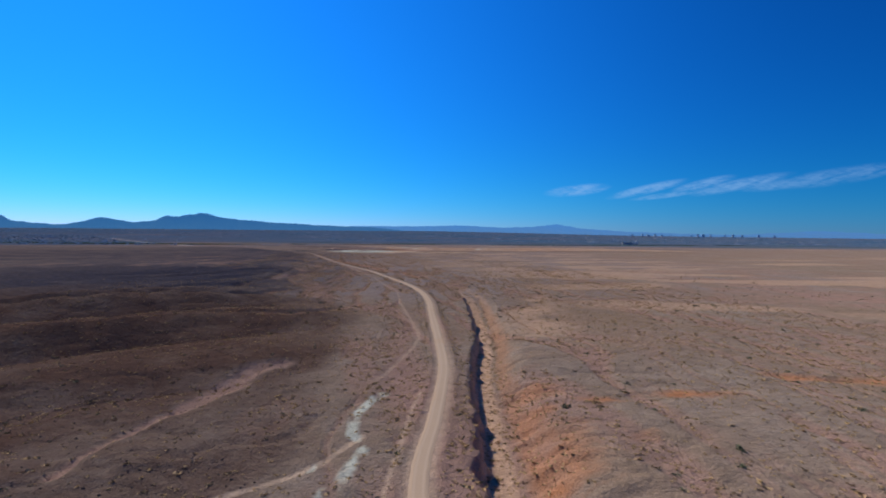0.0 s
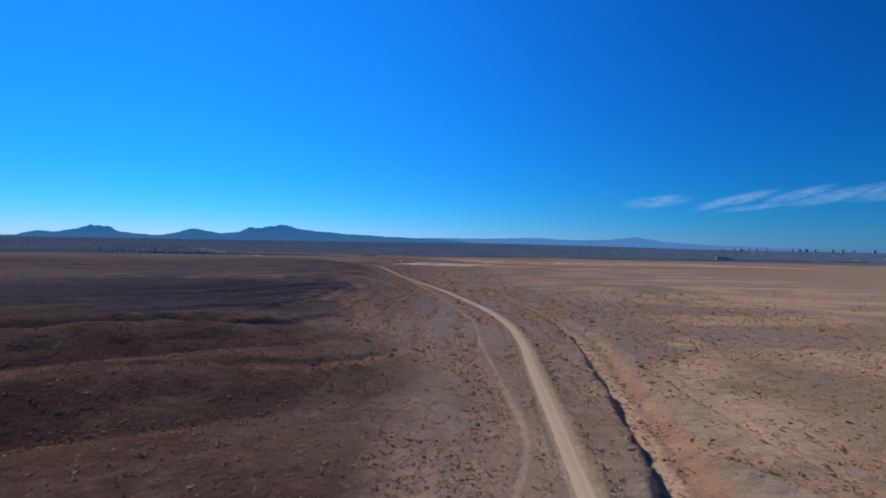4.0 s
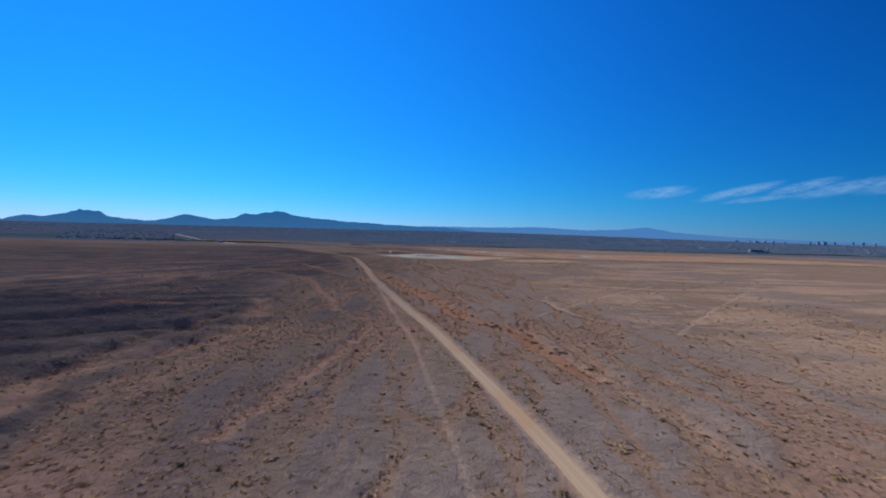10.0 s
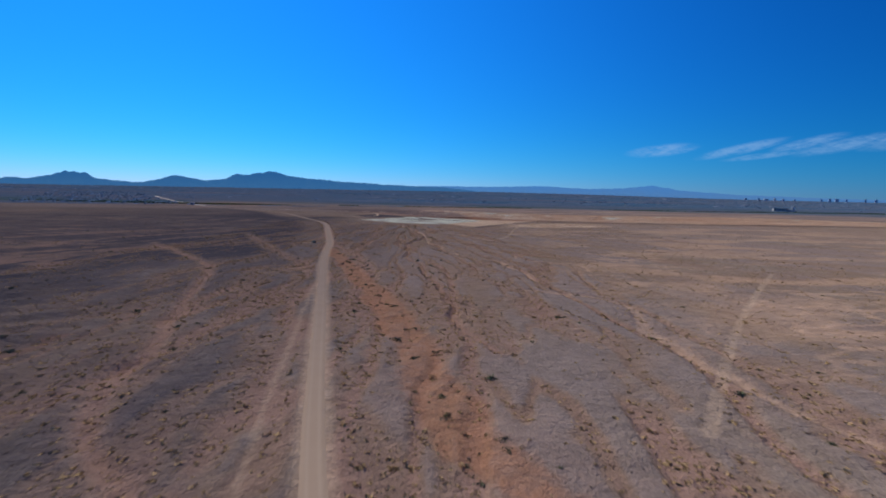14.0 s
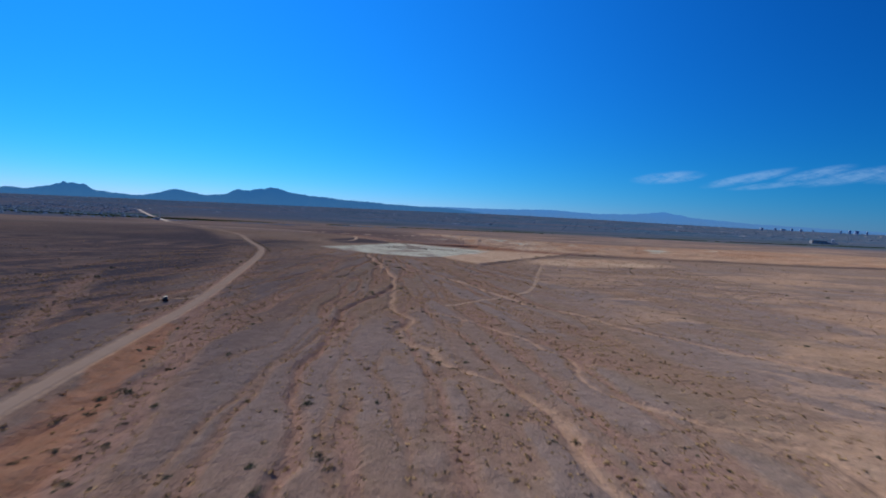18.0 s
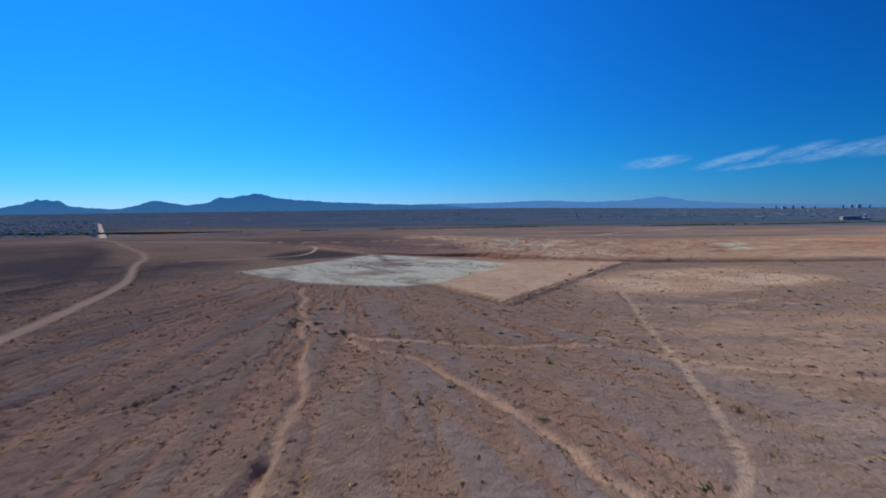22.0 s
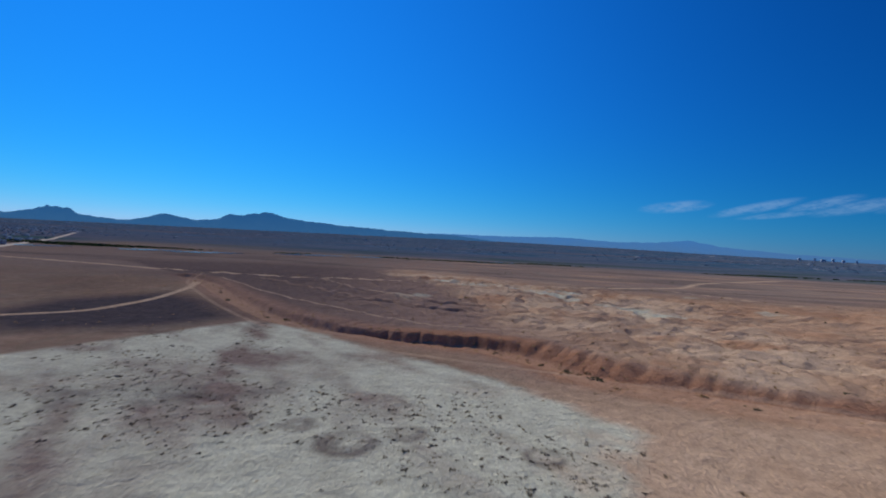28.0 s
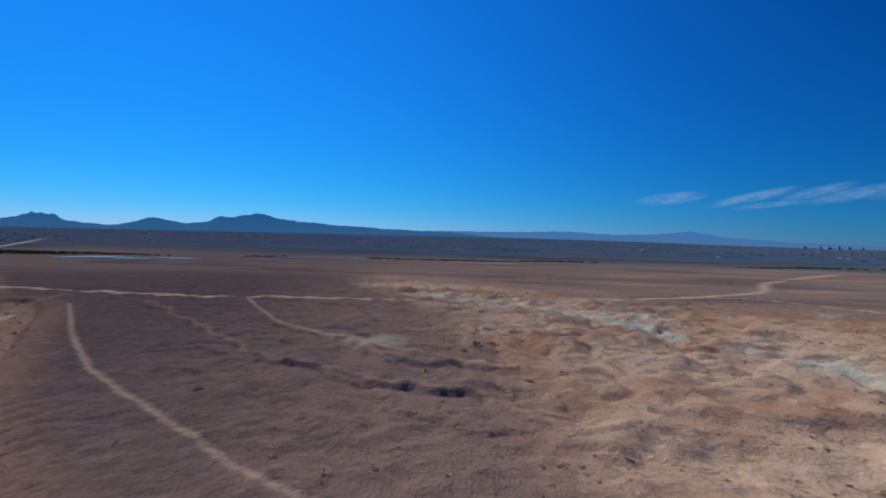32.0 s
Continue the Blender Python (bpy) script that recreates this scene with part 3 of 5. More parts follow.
    crust = smooth(0.12, 0.42, fractal(x * 0.8 - 0.5 * y, 0.9 * y + 0.3 * x, 26, 91, 3) + 0.8 * np.exp(-((x - 68) / 40.0) ** 2 - ((y - np.interp(x, (5, 49, 67, 84, 99, 119), (1072, 1030, 1007, 968, 955, 938))) / 11.0) ** 2)
                   + 0.35 * np.exp(-((x - 4) / 14.0) ** 2 - ((y - 1082) / 14.0) ** 2) - 0.28)
    kind["white"] = 0.9 * crust * np.clip(0.75 + 0.9 * fractal(x, y, 6, 110, 3), 0, 1) * north * smooth(40, 70, sd) * (1 - smooth(170, 230, sd)) * smooth(-40, 20, x)

    for line, drop in ((BENCH_STEP, 1.5), (HIGH_STEP, 1.2)):
        d, s, _ = near_line(x + 2.2 * fractal(x, y, 7, 118, 2), y + 2.2 * fractal(x, y, 6, 119, 2), line, 16)
        inward = np.where(d > 9e3, -50, d * s)
        z -= drop * smooth(-0.5, 0.9, inward) * np.exp(-np.maximum(inward, 0) / 4.5) * (0.6 + 0.5 * fractal(x, y, 16, 92, 2)) * (d < 15)
        kind["sand"] = np.maximum(kind["sand"], 0.4 * (1 - smooth(0.3, 1.4, np.abs(inward + 0.8))))
    vein3 = 1 - np.abs(fractal(x + 0.4 * y, 0.6 * y - 0.3 * x, 10, 123, 3))
    z -= eroded * smooth(15, 40, sd) * (0.45 + 0.75 * tan_side) * (0.9 * vein3 ** 5 - 0.7 * fractal(x, y, 6, 94, 3))
    kind["orange"] = np.maximum(kind["orange"], 0.4 * eroded * tan_side * smooth(-0.2, 0.3, fractal(x, y, 12, 137, 3)))
    kind["path"] = np.maximum(kind["path"], 0.95 * eroded * tan_side * smooth(-0.45, 0.25, fractal(x, y, 17, 124, 4)) * (1 - 0.6 * smooth(100, 140, x)))
    hummock = 1 - np.abs(fractal(x + 0.5 * y, 0.8 * y - 0.3 * x, 8, 170, 3))
    z += 0.6 * eroded * (0.25 + 0.75 * tan_side) * smooth(8, 22, sd) * hummock ** 4
    # low broken steps across the bench
    tread = 0.57 * x + 0.82 * y + 8 * fractal(x, y, 27, 160, 3) + 2.6 * fractal(x, y, 6, 161, 2)
    tread = (tread / 11.5) % 1
    gate = eroded * smooth(16, 32, sd) * smooth(-0.25, 0.15, fractal(x, y, 24, 162, 2))
    z -= 0.36 * gate * tread
    kind["sand"] = np.maximum(kind["sand"], 0.6 * gate * (1 - smooth(0.0, 0.13, tread)) * (0.35 + 0.65 * tan_side))
    z += eroded * (0.5 + 0.5 * smooth(14, 34, sd)) * (0.5 * fractal(x, y, 6, 120, 3) + 0.26 * np.abs(fractal(x, y, 2.6, 122, 2)))

    # soil darker to the west, deepened to stand in for lens falloff
    kind["dark"] = np.maximum(kind["dark"], 0.54 * (1 - smooth(-38, 10, x)) * smooth(215, 300, y) * (1 - smooth(740, 790, y)) * np.clip(0.8 + 0.5 * fractal(fan_u, y * 0.3, 15, 168, 3), 0, 1) * (1 - 0.35 * run))
    kind["dark"] *= (1 - 0.85 * np.clip(scoured, 0, 1)) * (1 - 0.45 * run)

    # graded pads
    jig = 1.2 * fractal(x, y, 7, 95, 3)
    pad = in_polygon(x + jig, y + jig, WHITE_PAD, 1.6)
    tan = in_polygon(x + jig, y - jig, TAN_PAD, 1.6)
    dark = in_polygon(x + jig + 3 * fractal(x, y, 20, 165, 2), y + jig, DARK_PAD, 7.0)
    flat = np.maximum(np.maximum(pad, tan), 0.7 * dark)
    z += (2.0 + 0.06 * fractal(x, y, 6, 97, 2) - z) * flat
    blot = smooth(-0.3, 0.3, fractal(x * 0.8 + y * 0.3, y, 13, 99, 4) + 0.08)
    band2 = 1 - np.exp(-(((x + 4) - 0.45 * (y - 829)) / 6.0) ** 2) * smooth(796, 809, y) * 0.35
    kind["white"] = np.maximum(kind["white"] * (1 - flat), pad * np.clip(0.5 + 0.42 * blot + 0.6 * fractal(x + 0.6 * y, 0.5 * y, 5, 98, 3) + 0.35 * np.exp(-((x - 30) / 24.0) ** 2 - ((y - 822) / 26.0) ** 2) - 0.6 * np.exp(-((x - 0) / 8.0) ** 2 - ((y - 812) / 6.5) ** 2) - 0.55 * np.exp(-(near_line(x + 1.5 * jig, y, PAD_BRUSH, 12)[0] / 3.2) ** 2), 0, 1) * band2)
    kind["tan"] = np.maximum(kind["tan"], 0.9 * tan * (1 - 0.75 * smooth(835, 872, y)))
    kind["path"] = np.maximum(kind["path"], tan * (1 - smooth(835, 872, y)) * (0.6 + 0.5 * fractal(x, y, 14, 115, 4)))
    kind["red"] = np.maximum(kind["red"], 0.35 * pad * smooth(0.15, 0.5, fractal(x, y, 9, 116, 3)))
    kind["dark"] = np.maximum(kind["dark"] * (1 - np.maximum(pad, tan)), 0.95 * dark * (1 - pad))
    kind["plate"] = np.maximum(kind["plate"] * (1 - flat), pad)
    d = near_line(x + 0.3 * jig, y, PAD_TRACK, 6)[0]
    kind["dark"] = np.maximum(kind["dark"], 0.55 * (1 - smooth(0.25, 0.7, d)))
    kind["dark"] = np.maximum(kind["dark"], 0.55 * pad * smooth(0.2, 0.55, fractal(x * 0.5 + y * 0.4, y - 0.5 * x, 11, 96, 4)))
    kind["red"] *= 1 - np.maximum(pad, tan * (1 - smooth(835, 872, y)))
    kind["scuff"] = np.zeros_like(x)
    for rx, ry, radius, wide in TYRE_RINGS:
        d = np.hypot(x - rx + 0.3 * jig, y - ry)
        mark = np.exp(-((d - radius) / wide) ** 2) + 0.5 * np.exp(-((d - 0.4 * radius) / (0.5 * wide)) ** 2)
        kind["scuff"] = np.maximum(kind["scuff"], mark * np.clip(0.8 + 0.6 * fractal(x, y, 3, 111, 2), 0, 1))
    dd, ds, _ = near_line(x + 0.3 * jig, y, PAD_DITCH, 12)
    z += 0.7 * np.exp(-((dd - 1.5) / 1.1) ** 2) * (ds > 0) - 0.45 * np.exp(-(dd / 0.8) ** 2)
    kind["red"] = np.maximum(kind["red"], 0.8 * np.exp(-(dd / 1.0) ** 2))

    fan = np.exp(-(((x - 53) - 0.28 * (y - 170)) / 12.0) ** 2) * smooth(108, 150, y) * (1 - smooth(205, 260, y))
    kind["tan"] = np.maximum(kind["tan"], 0.8 * fan * smooth(-0.5, 0.2, fractal(x, y, 18, 112, 2)))
    spill = np.clip(1.4 * np.exp(-((x - 118) / 44.0) ** 4 - ((y - 783 - 0.3 * (x - 110)) / 25.0) ** 4) * smooth(0.6, 2.5, dd + 3 * (ds < 0)), 0, 1) * (1 - flat)
    kind["tan"] = np.maximum(kind["tan"], 0.95 * spill * (0.85 + 0.5 * fractal(x, y, 14, 163, 3)))
    kind["path"] = np.maximum(kind["path"], 0.85 * spill * smooth(-0.35, 0.25, fractal(x * 0.7, y, 15, 175, 4)))
    thicket = np.exp(-((x - 89) / 8.0) ** 2 - ((y - 771 - 0.3 * (x - 89)) / 3.2) ** 2)
    kind["brush"] = np.maximum(kind["brush"], 0.9 * thicket * smooth(-0.4, 0.2, fractal(x, y, 4, 176, 2)))
    kind["umber"] = np.maximum(kind["umber"], 0.55 * thicket * (0.7 + 0.8 * fractal(x, y, 5, 177, 3)))
    for ox, oy, wide, long in ((13.5, 54, 2.4, 2.2), (48, 77, 7, 2.2), (79, 85, 9, 2.5), (30, 76, 4, 1.5), (95, 82, 9, 3)):
        blob = np.exp(-((x - ox) / wide) ** 2 - ((y - oy + 0.2 * (x - ox)) / long) ** 2)
        kind["orange"] = np.maximum(kind["orange"], blob * (0.85 + 0.4 * fractal(x, y, 5, 113, 2)))
        z -= 0.8 * blob * np.abs(fractal(x, y, 6, 114, 2))

    # stained streaks by the road
    d, _, _ = near_line(wx, wy, RED_STREAK, 14)
    swell = 0.5 + 1.1 * smooth(72, 98, y)
    d = d / swell + 0.5 * fractal(x, y, 6, 102, 2)
    kind["red"] = np.maximum(kind["red"], 0.85 * (1 - smooth(0.8, 2.4, d)))
    kind["dark"] *= smooth(0.6, 2.6, d)
    kind["umber"] *= smooth(0.6, 2.6, d)
    z -= 0.5 * (1 - smooth(0.4, 2.2, d))
    d = near_line(wx, wy, SMALL_ARC, 14)[0]
    z -= 0.3 * (1 - smooth(0.3, 1.6, d))
    d = near_line(x, y, ROAD_RUT, 6)[0]
    z -= 0.35 * (1 - smooth(0.2, 0.8, np.abs(d - 0.5)))
    d = np.minimum(near_line(x + 0.8 * wob, y, WHITE_STREAK, 14)[0] + 1.2 * np.exp(-((y - 67.5) / 1.2) ** 2), near_line(x + 0.6 * wob, y, WHITE_SPOT, 14)[0] + 0.6)
    kind["white"] = np.maximum(kind["white"], 0.95 * smooth(-0.45, 0.1, fractal(x * 2.4 + 0.6 * y, y * 0.4, 4, 101, 3)) * (1 - smooth(0.4, 1.4, d)))

    # the road bed
    rd = near_line(x, y, ROAD, 16)[0]
    bed = np.interp(y, BASE[:, 0], BASE[:, 1]) + 0.55 * fractal(x, y, 55, 11, 1)
    z += (bed - z) * (1 - smooth(2.6, 7.5, rd))
    z += 0.22 * np.exp(-((rd - 2.6) / 0.6) ** 2)
    kind["path"] = np.maximum(kind["path"], 0.5 * (1 - smooth(1.3, 2.7, rd)))

    # mottled plain beyond the cliff
    plain_n = smooth(960, 1060, y) * (1 - smooth(1450, 1600, y))
    kind["plate"] = np.maximum(kind["plate"], 0.85 * plain_n)
    drift = fractal(x * 0.3, y + 0.12 * x, 24, 150, 4)
    kind["dark"] = np.maximum(kind["dark"], plain_n * np.clip(0.42 * smooth(0.0, 0.45, drift) + 0.22 * (1 - smooth(-80, 20, x)), 0, 1))
    kind["tan"] = np.maximum(kind["tan"], 0.45 * plain_n * smooth(0.15, 0.45, -drift) * smooth(-60, 60, x))

    # valley floor with the town; these masks carry the haze-blue tints
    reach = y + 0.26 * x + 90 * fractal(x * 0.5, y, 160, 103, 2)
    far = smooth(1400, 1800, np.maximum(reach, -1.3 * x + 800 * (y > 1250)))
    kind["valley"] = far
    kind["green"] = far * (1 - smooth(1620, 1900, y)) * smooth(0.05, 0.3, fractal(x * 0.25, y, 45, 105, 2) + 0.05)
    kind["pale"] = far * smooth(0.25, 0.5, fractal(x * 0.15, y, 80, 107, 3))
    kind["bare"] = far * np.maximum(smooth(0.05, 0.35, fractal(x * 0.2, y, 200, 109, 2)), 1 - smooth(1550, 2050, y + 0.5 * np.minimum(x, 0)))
    for key in kind:
        kind[key] = np.clip(kind[key], 0, 1).reshape(shape).astype(np.float32)
    return z.reshape(shape), kind

# ---------------------------------------------------------------- materials


class Nodes:
    """Short hand for building one material's nodes."""

    def __init__(self, name):
        self.mat = bpy.data.materials.new(name)
        self.mat.use_nodes = True
        self.tree = self.mat.node_tree
        self.bsdf = self.tree.nodes["Principled BSDF"]

    def node(self, kind, **values):
        n = self.tree.nodes.new(kind)
        for key, v in values.items():
            self.put(n.inputs[key.replace("_", " ")], v)
        return n

    def put(self, socket, v):
        if isinstance(v, bpy.types.NodeSocket):
            self.tree.links.new(v, socket)
        else:
            socket.default_value = v

    def noise(self, vector, scale, detail=4.0, rough=0.55):
        n = self.node("ShaderNodeTexNoise", Scale=scale, Detail=detail, Roughness=rough)
        self.put(n.inputs["Vector"], vector)
        return n.outputs["Fac"]

    def ramp(self, v, a, b, c=0.0, d=1.0):
        n = self.tree.nodes.new("ShaderNodeMapRange")
        self.put(n.inputs["Value"], v)
        for key, val in zip(("From Min", "From Max", "To Min", "To Max"), (a, b, c, d)):
            n.inputs[key].default_value = val
        return n.outputs["Result"]

    def math(self, op, a, b=0.0):
        n = self.tree.nodes.new("ShaderNodeMath")
        n.operation = op
        self.put(n.inputs[0], a)
        self.put(n.inputs[1], b)
        return n.outputs[0]

    def mix(self, fac, a, b, blend="MIX"):
        n = self.tree.nodes.new("ShaderNodeMix")
        n.data_type, n.blend_type = "RGBA", blend
        self.put(n.inputs["Factor"], fac)
        for key, v in (("A", a), ("B", b)):
            self.put(n.inputs[key], (*v, 1) if isinstance(v, tuple) and len(v) == 3 else v)
        return n.outputs["Result"]

    def attribute(self, name):
        n = self.tree.nodes.new("ShaderNodeAttribute")
        n.attribute_name = name
        return n.outputs["Fac"]

    def place(self, kind="Object"):
        return self.tree.nodes.new("ShaderNodeTexCoord").outputs[kind]

    def bump(self, height, strength, distance):
        n = self.node("ShaderNodeBump", Strength=strength, Distance=distance, Height=height)
        self.put(self.bsdf.inputs["Normal"], n.outputs[0])

    def done(self, color, rough=0.9, metal=0.0, specular=0.2):
        self.put(self.bsdf.inputs["Base Color"], (*color, 1) if isinstance(color, tuple) and len(color) == 3 else color)
        self.put(self.bsdf.inputs["Roughness"], rough)
        self.put(self.bsdf.inputs["Metallic"], metal)
        self.put(self.bsdf.inputs["Specular IOR Level"], specular)
        return self.mat


def plain(name, color, rough=0.8, vary=0.2, scale=3.0, metal=0.0, each=0.0):
    """Colour with a little mottling; each: how far single copies differ."""
    m = Nodes(name)
    low, high = tuple(c * (1 - vary) for c in color), tuple(min(c * (1 + vary), 1) for c in color)
    col = m.mix(m.noise(m.place(), scale), low, high)
    if each:
        info = m.tree.nodes.new("ShaderNodeObjectInfo")
        geo = m.tree.nodes.new("ShaderNodeNewGeometry")
        odd = m.math("FRACT", m.math("ADD", info.outputs["Random"], geo.outputs["Random Per Island"]))
        col = m.mix(1.0, col, m.mix(odd, (1 - each,) * 3, (1 + each,) * 3), "MULTIPLY")
    return m.done(col, rough, metal, 0.0 if rough >= 0.8 else 0.2)


def soil_material():
    m = Nodes("desert_soil")
    at = m.place()
    broad, patch, fine = m.noise(at, 0.02, 5), m.noise(at, 0.11, 5), m.noise(at, 0.7, 5, 0.65)
    grit = m.noise(at, 3.2, 4, 0.7)
    col = m.mix(m.ramp(patch, 0.38, 0.62), (0.262, 0.198, 0.146), (0.308, 0.243, 0.183))
    col = m.mix(m.ramp(broad, 0.42, 0.6), col, (0.272, 0.196, 0.136))
    edge = m.ramp(fine, 0.2, 0.8, -0.22, 0.22)

    def layer(col, key, tone, tone2, hard=0.35):
        fac = m.ramp(m.math("ADD", m.attribute(key), edge), 0.5 - hard, 0.5 + hard)
        fac = m.math("MULTIPLY", fac, m.ramp(m.attribute(key), 0.0, 0.12))
        return m.mix(fac, col, m.mix(fine, tone, tone2))

    col = layer(col, "plate", (0.260, 0.209, 0.181), (0.304, 0.241, 0.201), 0.5)
    col = layer(col, "red", (0.372, 0.238, 0.178), (0.312, 0.197, 0.150), 0.5)
    col = layer(col, "tan", (0.565, 0.384, 0.248), (0.484, 0.318, 0.205), 0.45)
    col = layer(col, "dark", (0.062, 0.064, 0.080), (0.092, 0.076, 0.082), 0.5)
    col = layer(col, "umber", (0.092, 0.057, 0.044), (0.128, 0.076, 0.054), 0.5)
    col = layer(col, "orange", (0.474, 0.211, 0.096), (0.397, 0.192, 0.102), 0.4)
    col = layer(col, "sand", (0.585, 0.402, 0.272), (0.492, 0.328, 0.222), 0.4)
    col = layer(col, "path", (0.640, 0.482, 0.334), (0.556, 0.408, 0.281), 0.4)
    col = layer(col, "white", (0.653, 0.672, 0.531), (0.538, 0.538, 0.416), 0.4)
    col = layer(col, "scuff", (0.218, 0.198, 0.166), (0.282, 0.256, 0.211), 0.4)
    # the valley: fields, scrub and streets in long streaks, their colours blued for distance haze
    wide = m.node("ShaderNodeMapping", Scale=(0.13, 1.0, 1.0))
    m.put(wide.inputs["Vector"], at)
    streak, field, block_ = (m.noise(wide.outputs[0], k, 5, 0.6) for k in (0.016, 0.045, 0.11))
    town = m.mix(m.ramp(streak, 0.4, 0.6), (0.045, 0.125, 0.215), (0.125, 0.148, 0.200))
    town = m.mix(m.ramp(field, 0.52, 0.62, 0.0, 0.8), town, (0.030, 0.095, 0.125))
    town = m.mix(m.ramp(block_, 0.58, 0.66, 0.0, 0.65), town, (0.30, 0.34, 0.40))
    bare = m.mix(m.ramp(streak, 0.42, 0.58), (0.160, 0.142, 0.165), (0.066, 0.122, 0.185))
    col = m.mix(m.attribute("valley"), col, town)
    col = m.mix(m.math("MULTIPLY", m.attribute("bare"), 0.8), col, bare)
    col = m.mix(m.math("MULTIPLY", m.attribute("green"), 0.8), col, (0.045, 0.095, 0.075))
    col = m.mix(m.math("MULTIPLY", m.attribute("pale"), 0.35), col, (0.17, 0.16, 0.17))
    col = m.mix(1.0, col, m.mix(m.ramp(grit, 0.3, 0.7), (0.76, 0.76, 0.77), (1.16, 1.16, 1.15)), "MULTIPLY")
    col = m.mix(1.0, col, m.mix(m.ramp(m.noise(at, 0.33, 4, 0.6), 0.3, 0.7), (0.86, 0.85, 0.85), (1.13, 1.13, 1.14)), "MULTIPLY")
    stones = m.math("MULTIPLY", m.ramp(m.noise(at, 1.35, 3, 0.6), 0.56, 0.66, 0.0, 0.32), m.math("SUBTRACT", 1.0, m.attribute("valley")))
    col = m.mix(m.math("MULTIPLY", stones, m.ramp(patch, 0.35, 0.65, 0.3, 1.0)), col, (0.10, 0.072, 0.052))
    lumps = m.math("MULTIPLY", m.noise(at, 0.4, 4, 0.6), 1.2)
    m.bump(m.math("ADD", m.math("ADD", fine, lumps), m.math("MULTIPLY", grit, 0.45)), 0.8, 0.45)
    m.bsdf.inputs["Diffuse Roughness"].default_value = 0.5
    return m.done(col, 1.0, specular=0.0)


def road_material():
    m = Nodes("graded_dirt")
    at = m.place()
    across = m.attribute("across")
    rut = m.ramp(m.math("ABSOLUTE", m.math("SUBTRACT", m.math("ABSOLUTE", across), 0.42)), 0.0, 0.2)
    sep = m.node("ShaderNodeSeparateXYZ")
    m.put(sep.inputs[0], at)
    # paler crushed stone near the gully, trodden native soil further on
    native = m.ramp(sep.outputs["Y"], 330, 480)
    col = m.mix(m.noise(at, 0.35, 5, 0.6), (0.437, 0.305, 0.193), (0.529, 0.385, 0.255))
    col = m.mix(m.math("MULTIPLY", rut, 0.5), (0.575, 0.437, 0.301), col)
    col = m.mix(m.ramp(m.noise(at, 0.045, 3), 0.55, 0.66, 0.0, 0.5), col, (0.540, 0.333, 0.178))
    soil = m.mix(m.noise(at, 0.25, 5, 0.6), (0.245, 0.185, 0.150), (0.350, 0.270, 0.216))
    col = m.mix(m.math("MULTIPLY", native, 0.75), col, soil)
    m.bump(m.noise(at, 1.6, 5, 0.65), 0.5, 0.15)
    m.bsdf.inputs["Diffuse Roughness"].default_value = 0.5
    return m.done(col, 1.0, specular=0.0)


SOIL, DIRT = soil_material(), road_material()


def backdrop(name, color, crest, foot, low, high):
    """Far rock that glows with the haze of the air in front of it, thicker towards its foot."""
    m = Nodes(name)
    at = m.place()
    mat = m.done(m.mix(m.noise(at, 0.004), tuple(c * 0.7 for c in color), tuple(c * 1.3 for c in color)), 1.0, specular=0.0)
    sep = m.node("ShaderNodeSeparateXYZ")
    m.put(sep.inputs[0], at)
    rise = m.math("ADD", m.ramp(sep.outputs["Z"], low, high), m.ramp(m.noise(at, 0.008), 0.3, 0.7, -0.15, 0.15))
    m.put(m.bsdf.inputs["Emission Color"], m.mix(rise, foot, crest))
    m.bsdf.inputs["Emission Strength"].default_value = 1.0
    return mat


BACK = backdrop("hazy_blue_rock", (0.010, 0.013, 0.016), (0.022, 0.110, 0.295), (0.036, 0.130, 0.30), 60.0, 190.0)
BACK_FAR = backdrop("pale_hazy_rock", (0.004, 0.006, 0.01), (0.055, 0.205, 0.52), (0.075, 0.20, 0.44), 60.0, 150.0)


def mesh_object(name, verts, faces, material, parent=None, label="", smooth_faces=False):
    data = bpy.data.meshes.new(name)
    data.from_pydata([tuple(v) for v in verts], [], faces)
    data.materials.append(material)
    if smooth_faces:
        data.shade_smooth()
    ob = new(name, data)
    if parent:
        ob.parent = parent
    return tagged(ob, label)


def part(name, bm, material, parent, label=""):
    """Link a bmesh as one mesh object under a thing or a part."""
    data = bpy.data.meshes.new(name)
    bm.to_mesh(data)
    bm.free()
    data.materials.append(material)
    ob = new(name, data)
    ob.parent = parent
    return tagged(ob, label)


def sheet(name, rows, columns, co, material):
    """A grid mesh from an array of places, fast."""
    data = bpy.data.meshes.new(name)
    idx = np.arange(rows * columns).reshape(rows, columns)
    quads = np.stack([idx[:-1, :-1], idx[:-1, 1:], idx[1:, 1:], idx[1:, :-1]], -1).reshape(-1, 4)
    data.vertices.add(rows * columns)
    data.vertices.foreach_set("co", co.astype(np.float32).ravel())
    data.loops.add(quads.size)
    data.loops.foreach_set("vertex_index", quads.astype(np.int32).ravel())
    data.polygons.add(len(quads))
    data.polygons.foreach_set("loop_start", np.arange(0, quads.size, 4, dtype=np.int32))
    data.update(calc_edges=True)
    data.shade_smooth()
    data.materials.append(material)
    return new(name, data)


# ---------------------------------------------------------------- ground


def widening(start, step, growth, until):
    out, at = [], start
    while abs(at) < until:
        step *= growth
        at += step
        out.append(at)
    return out


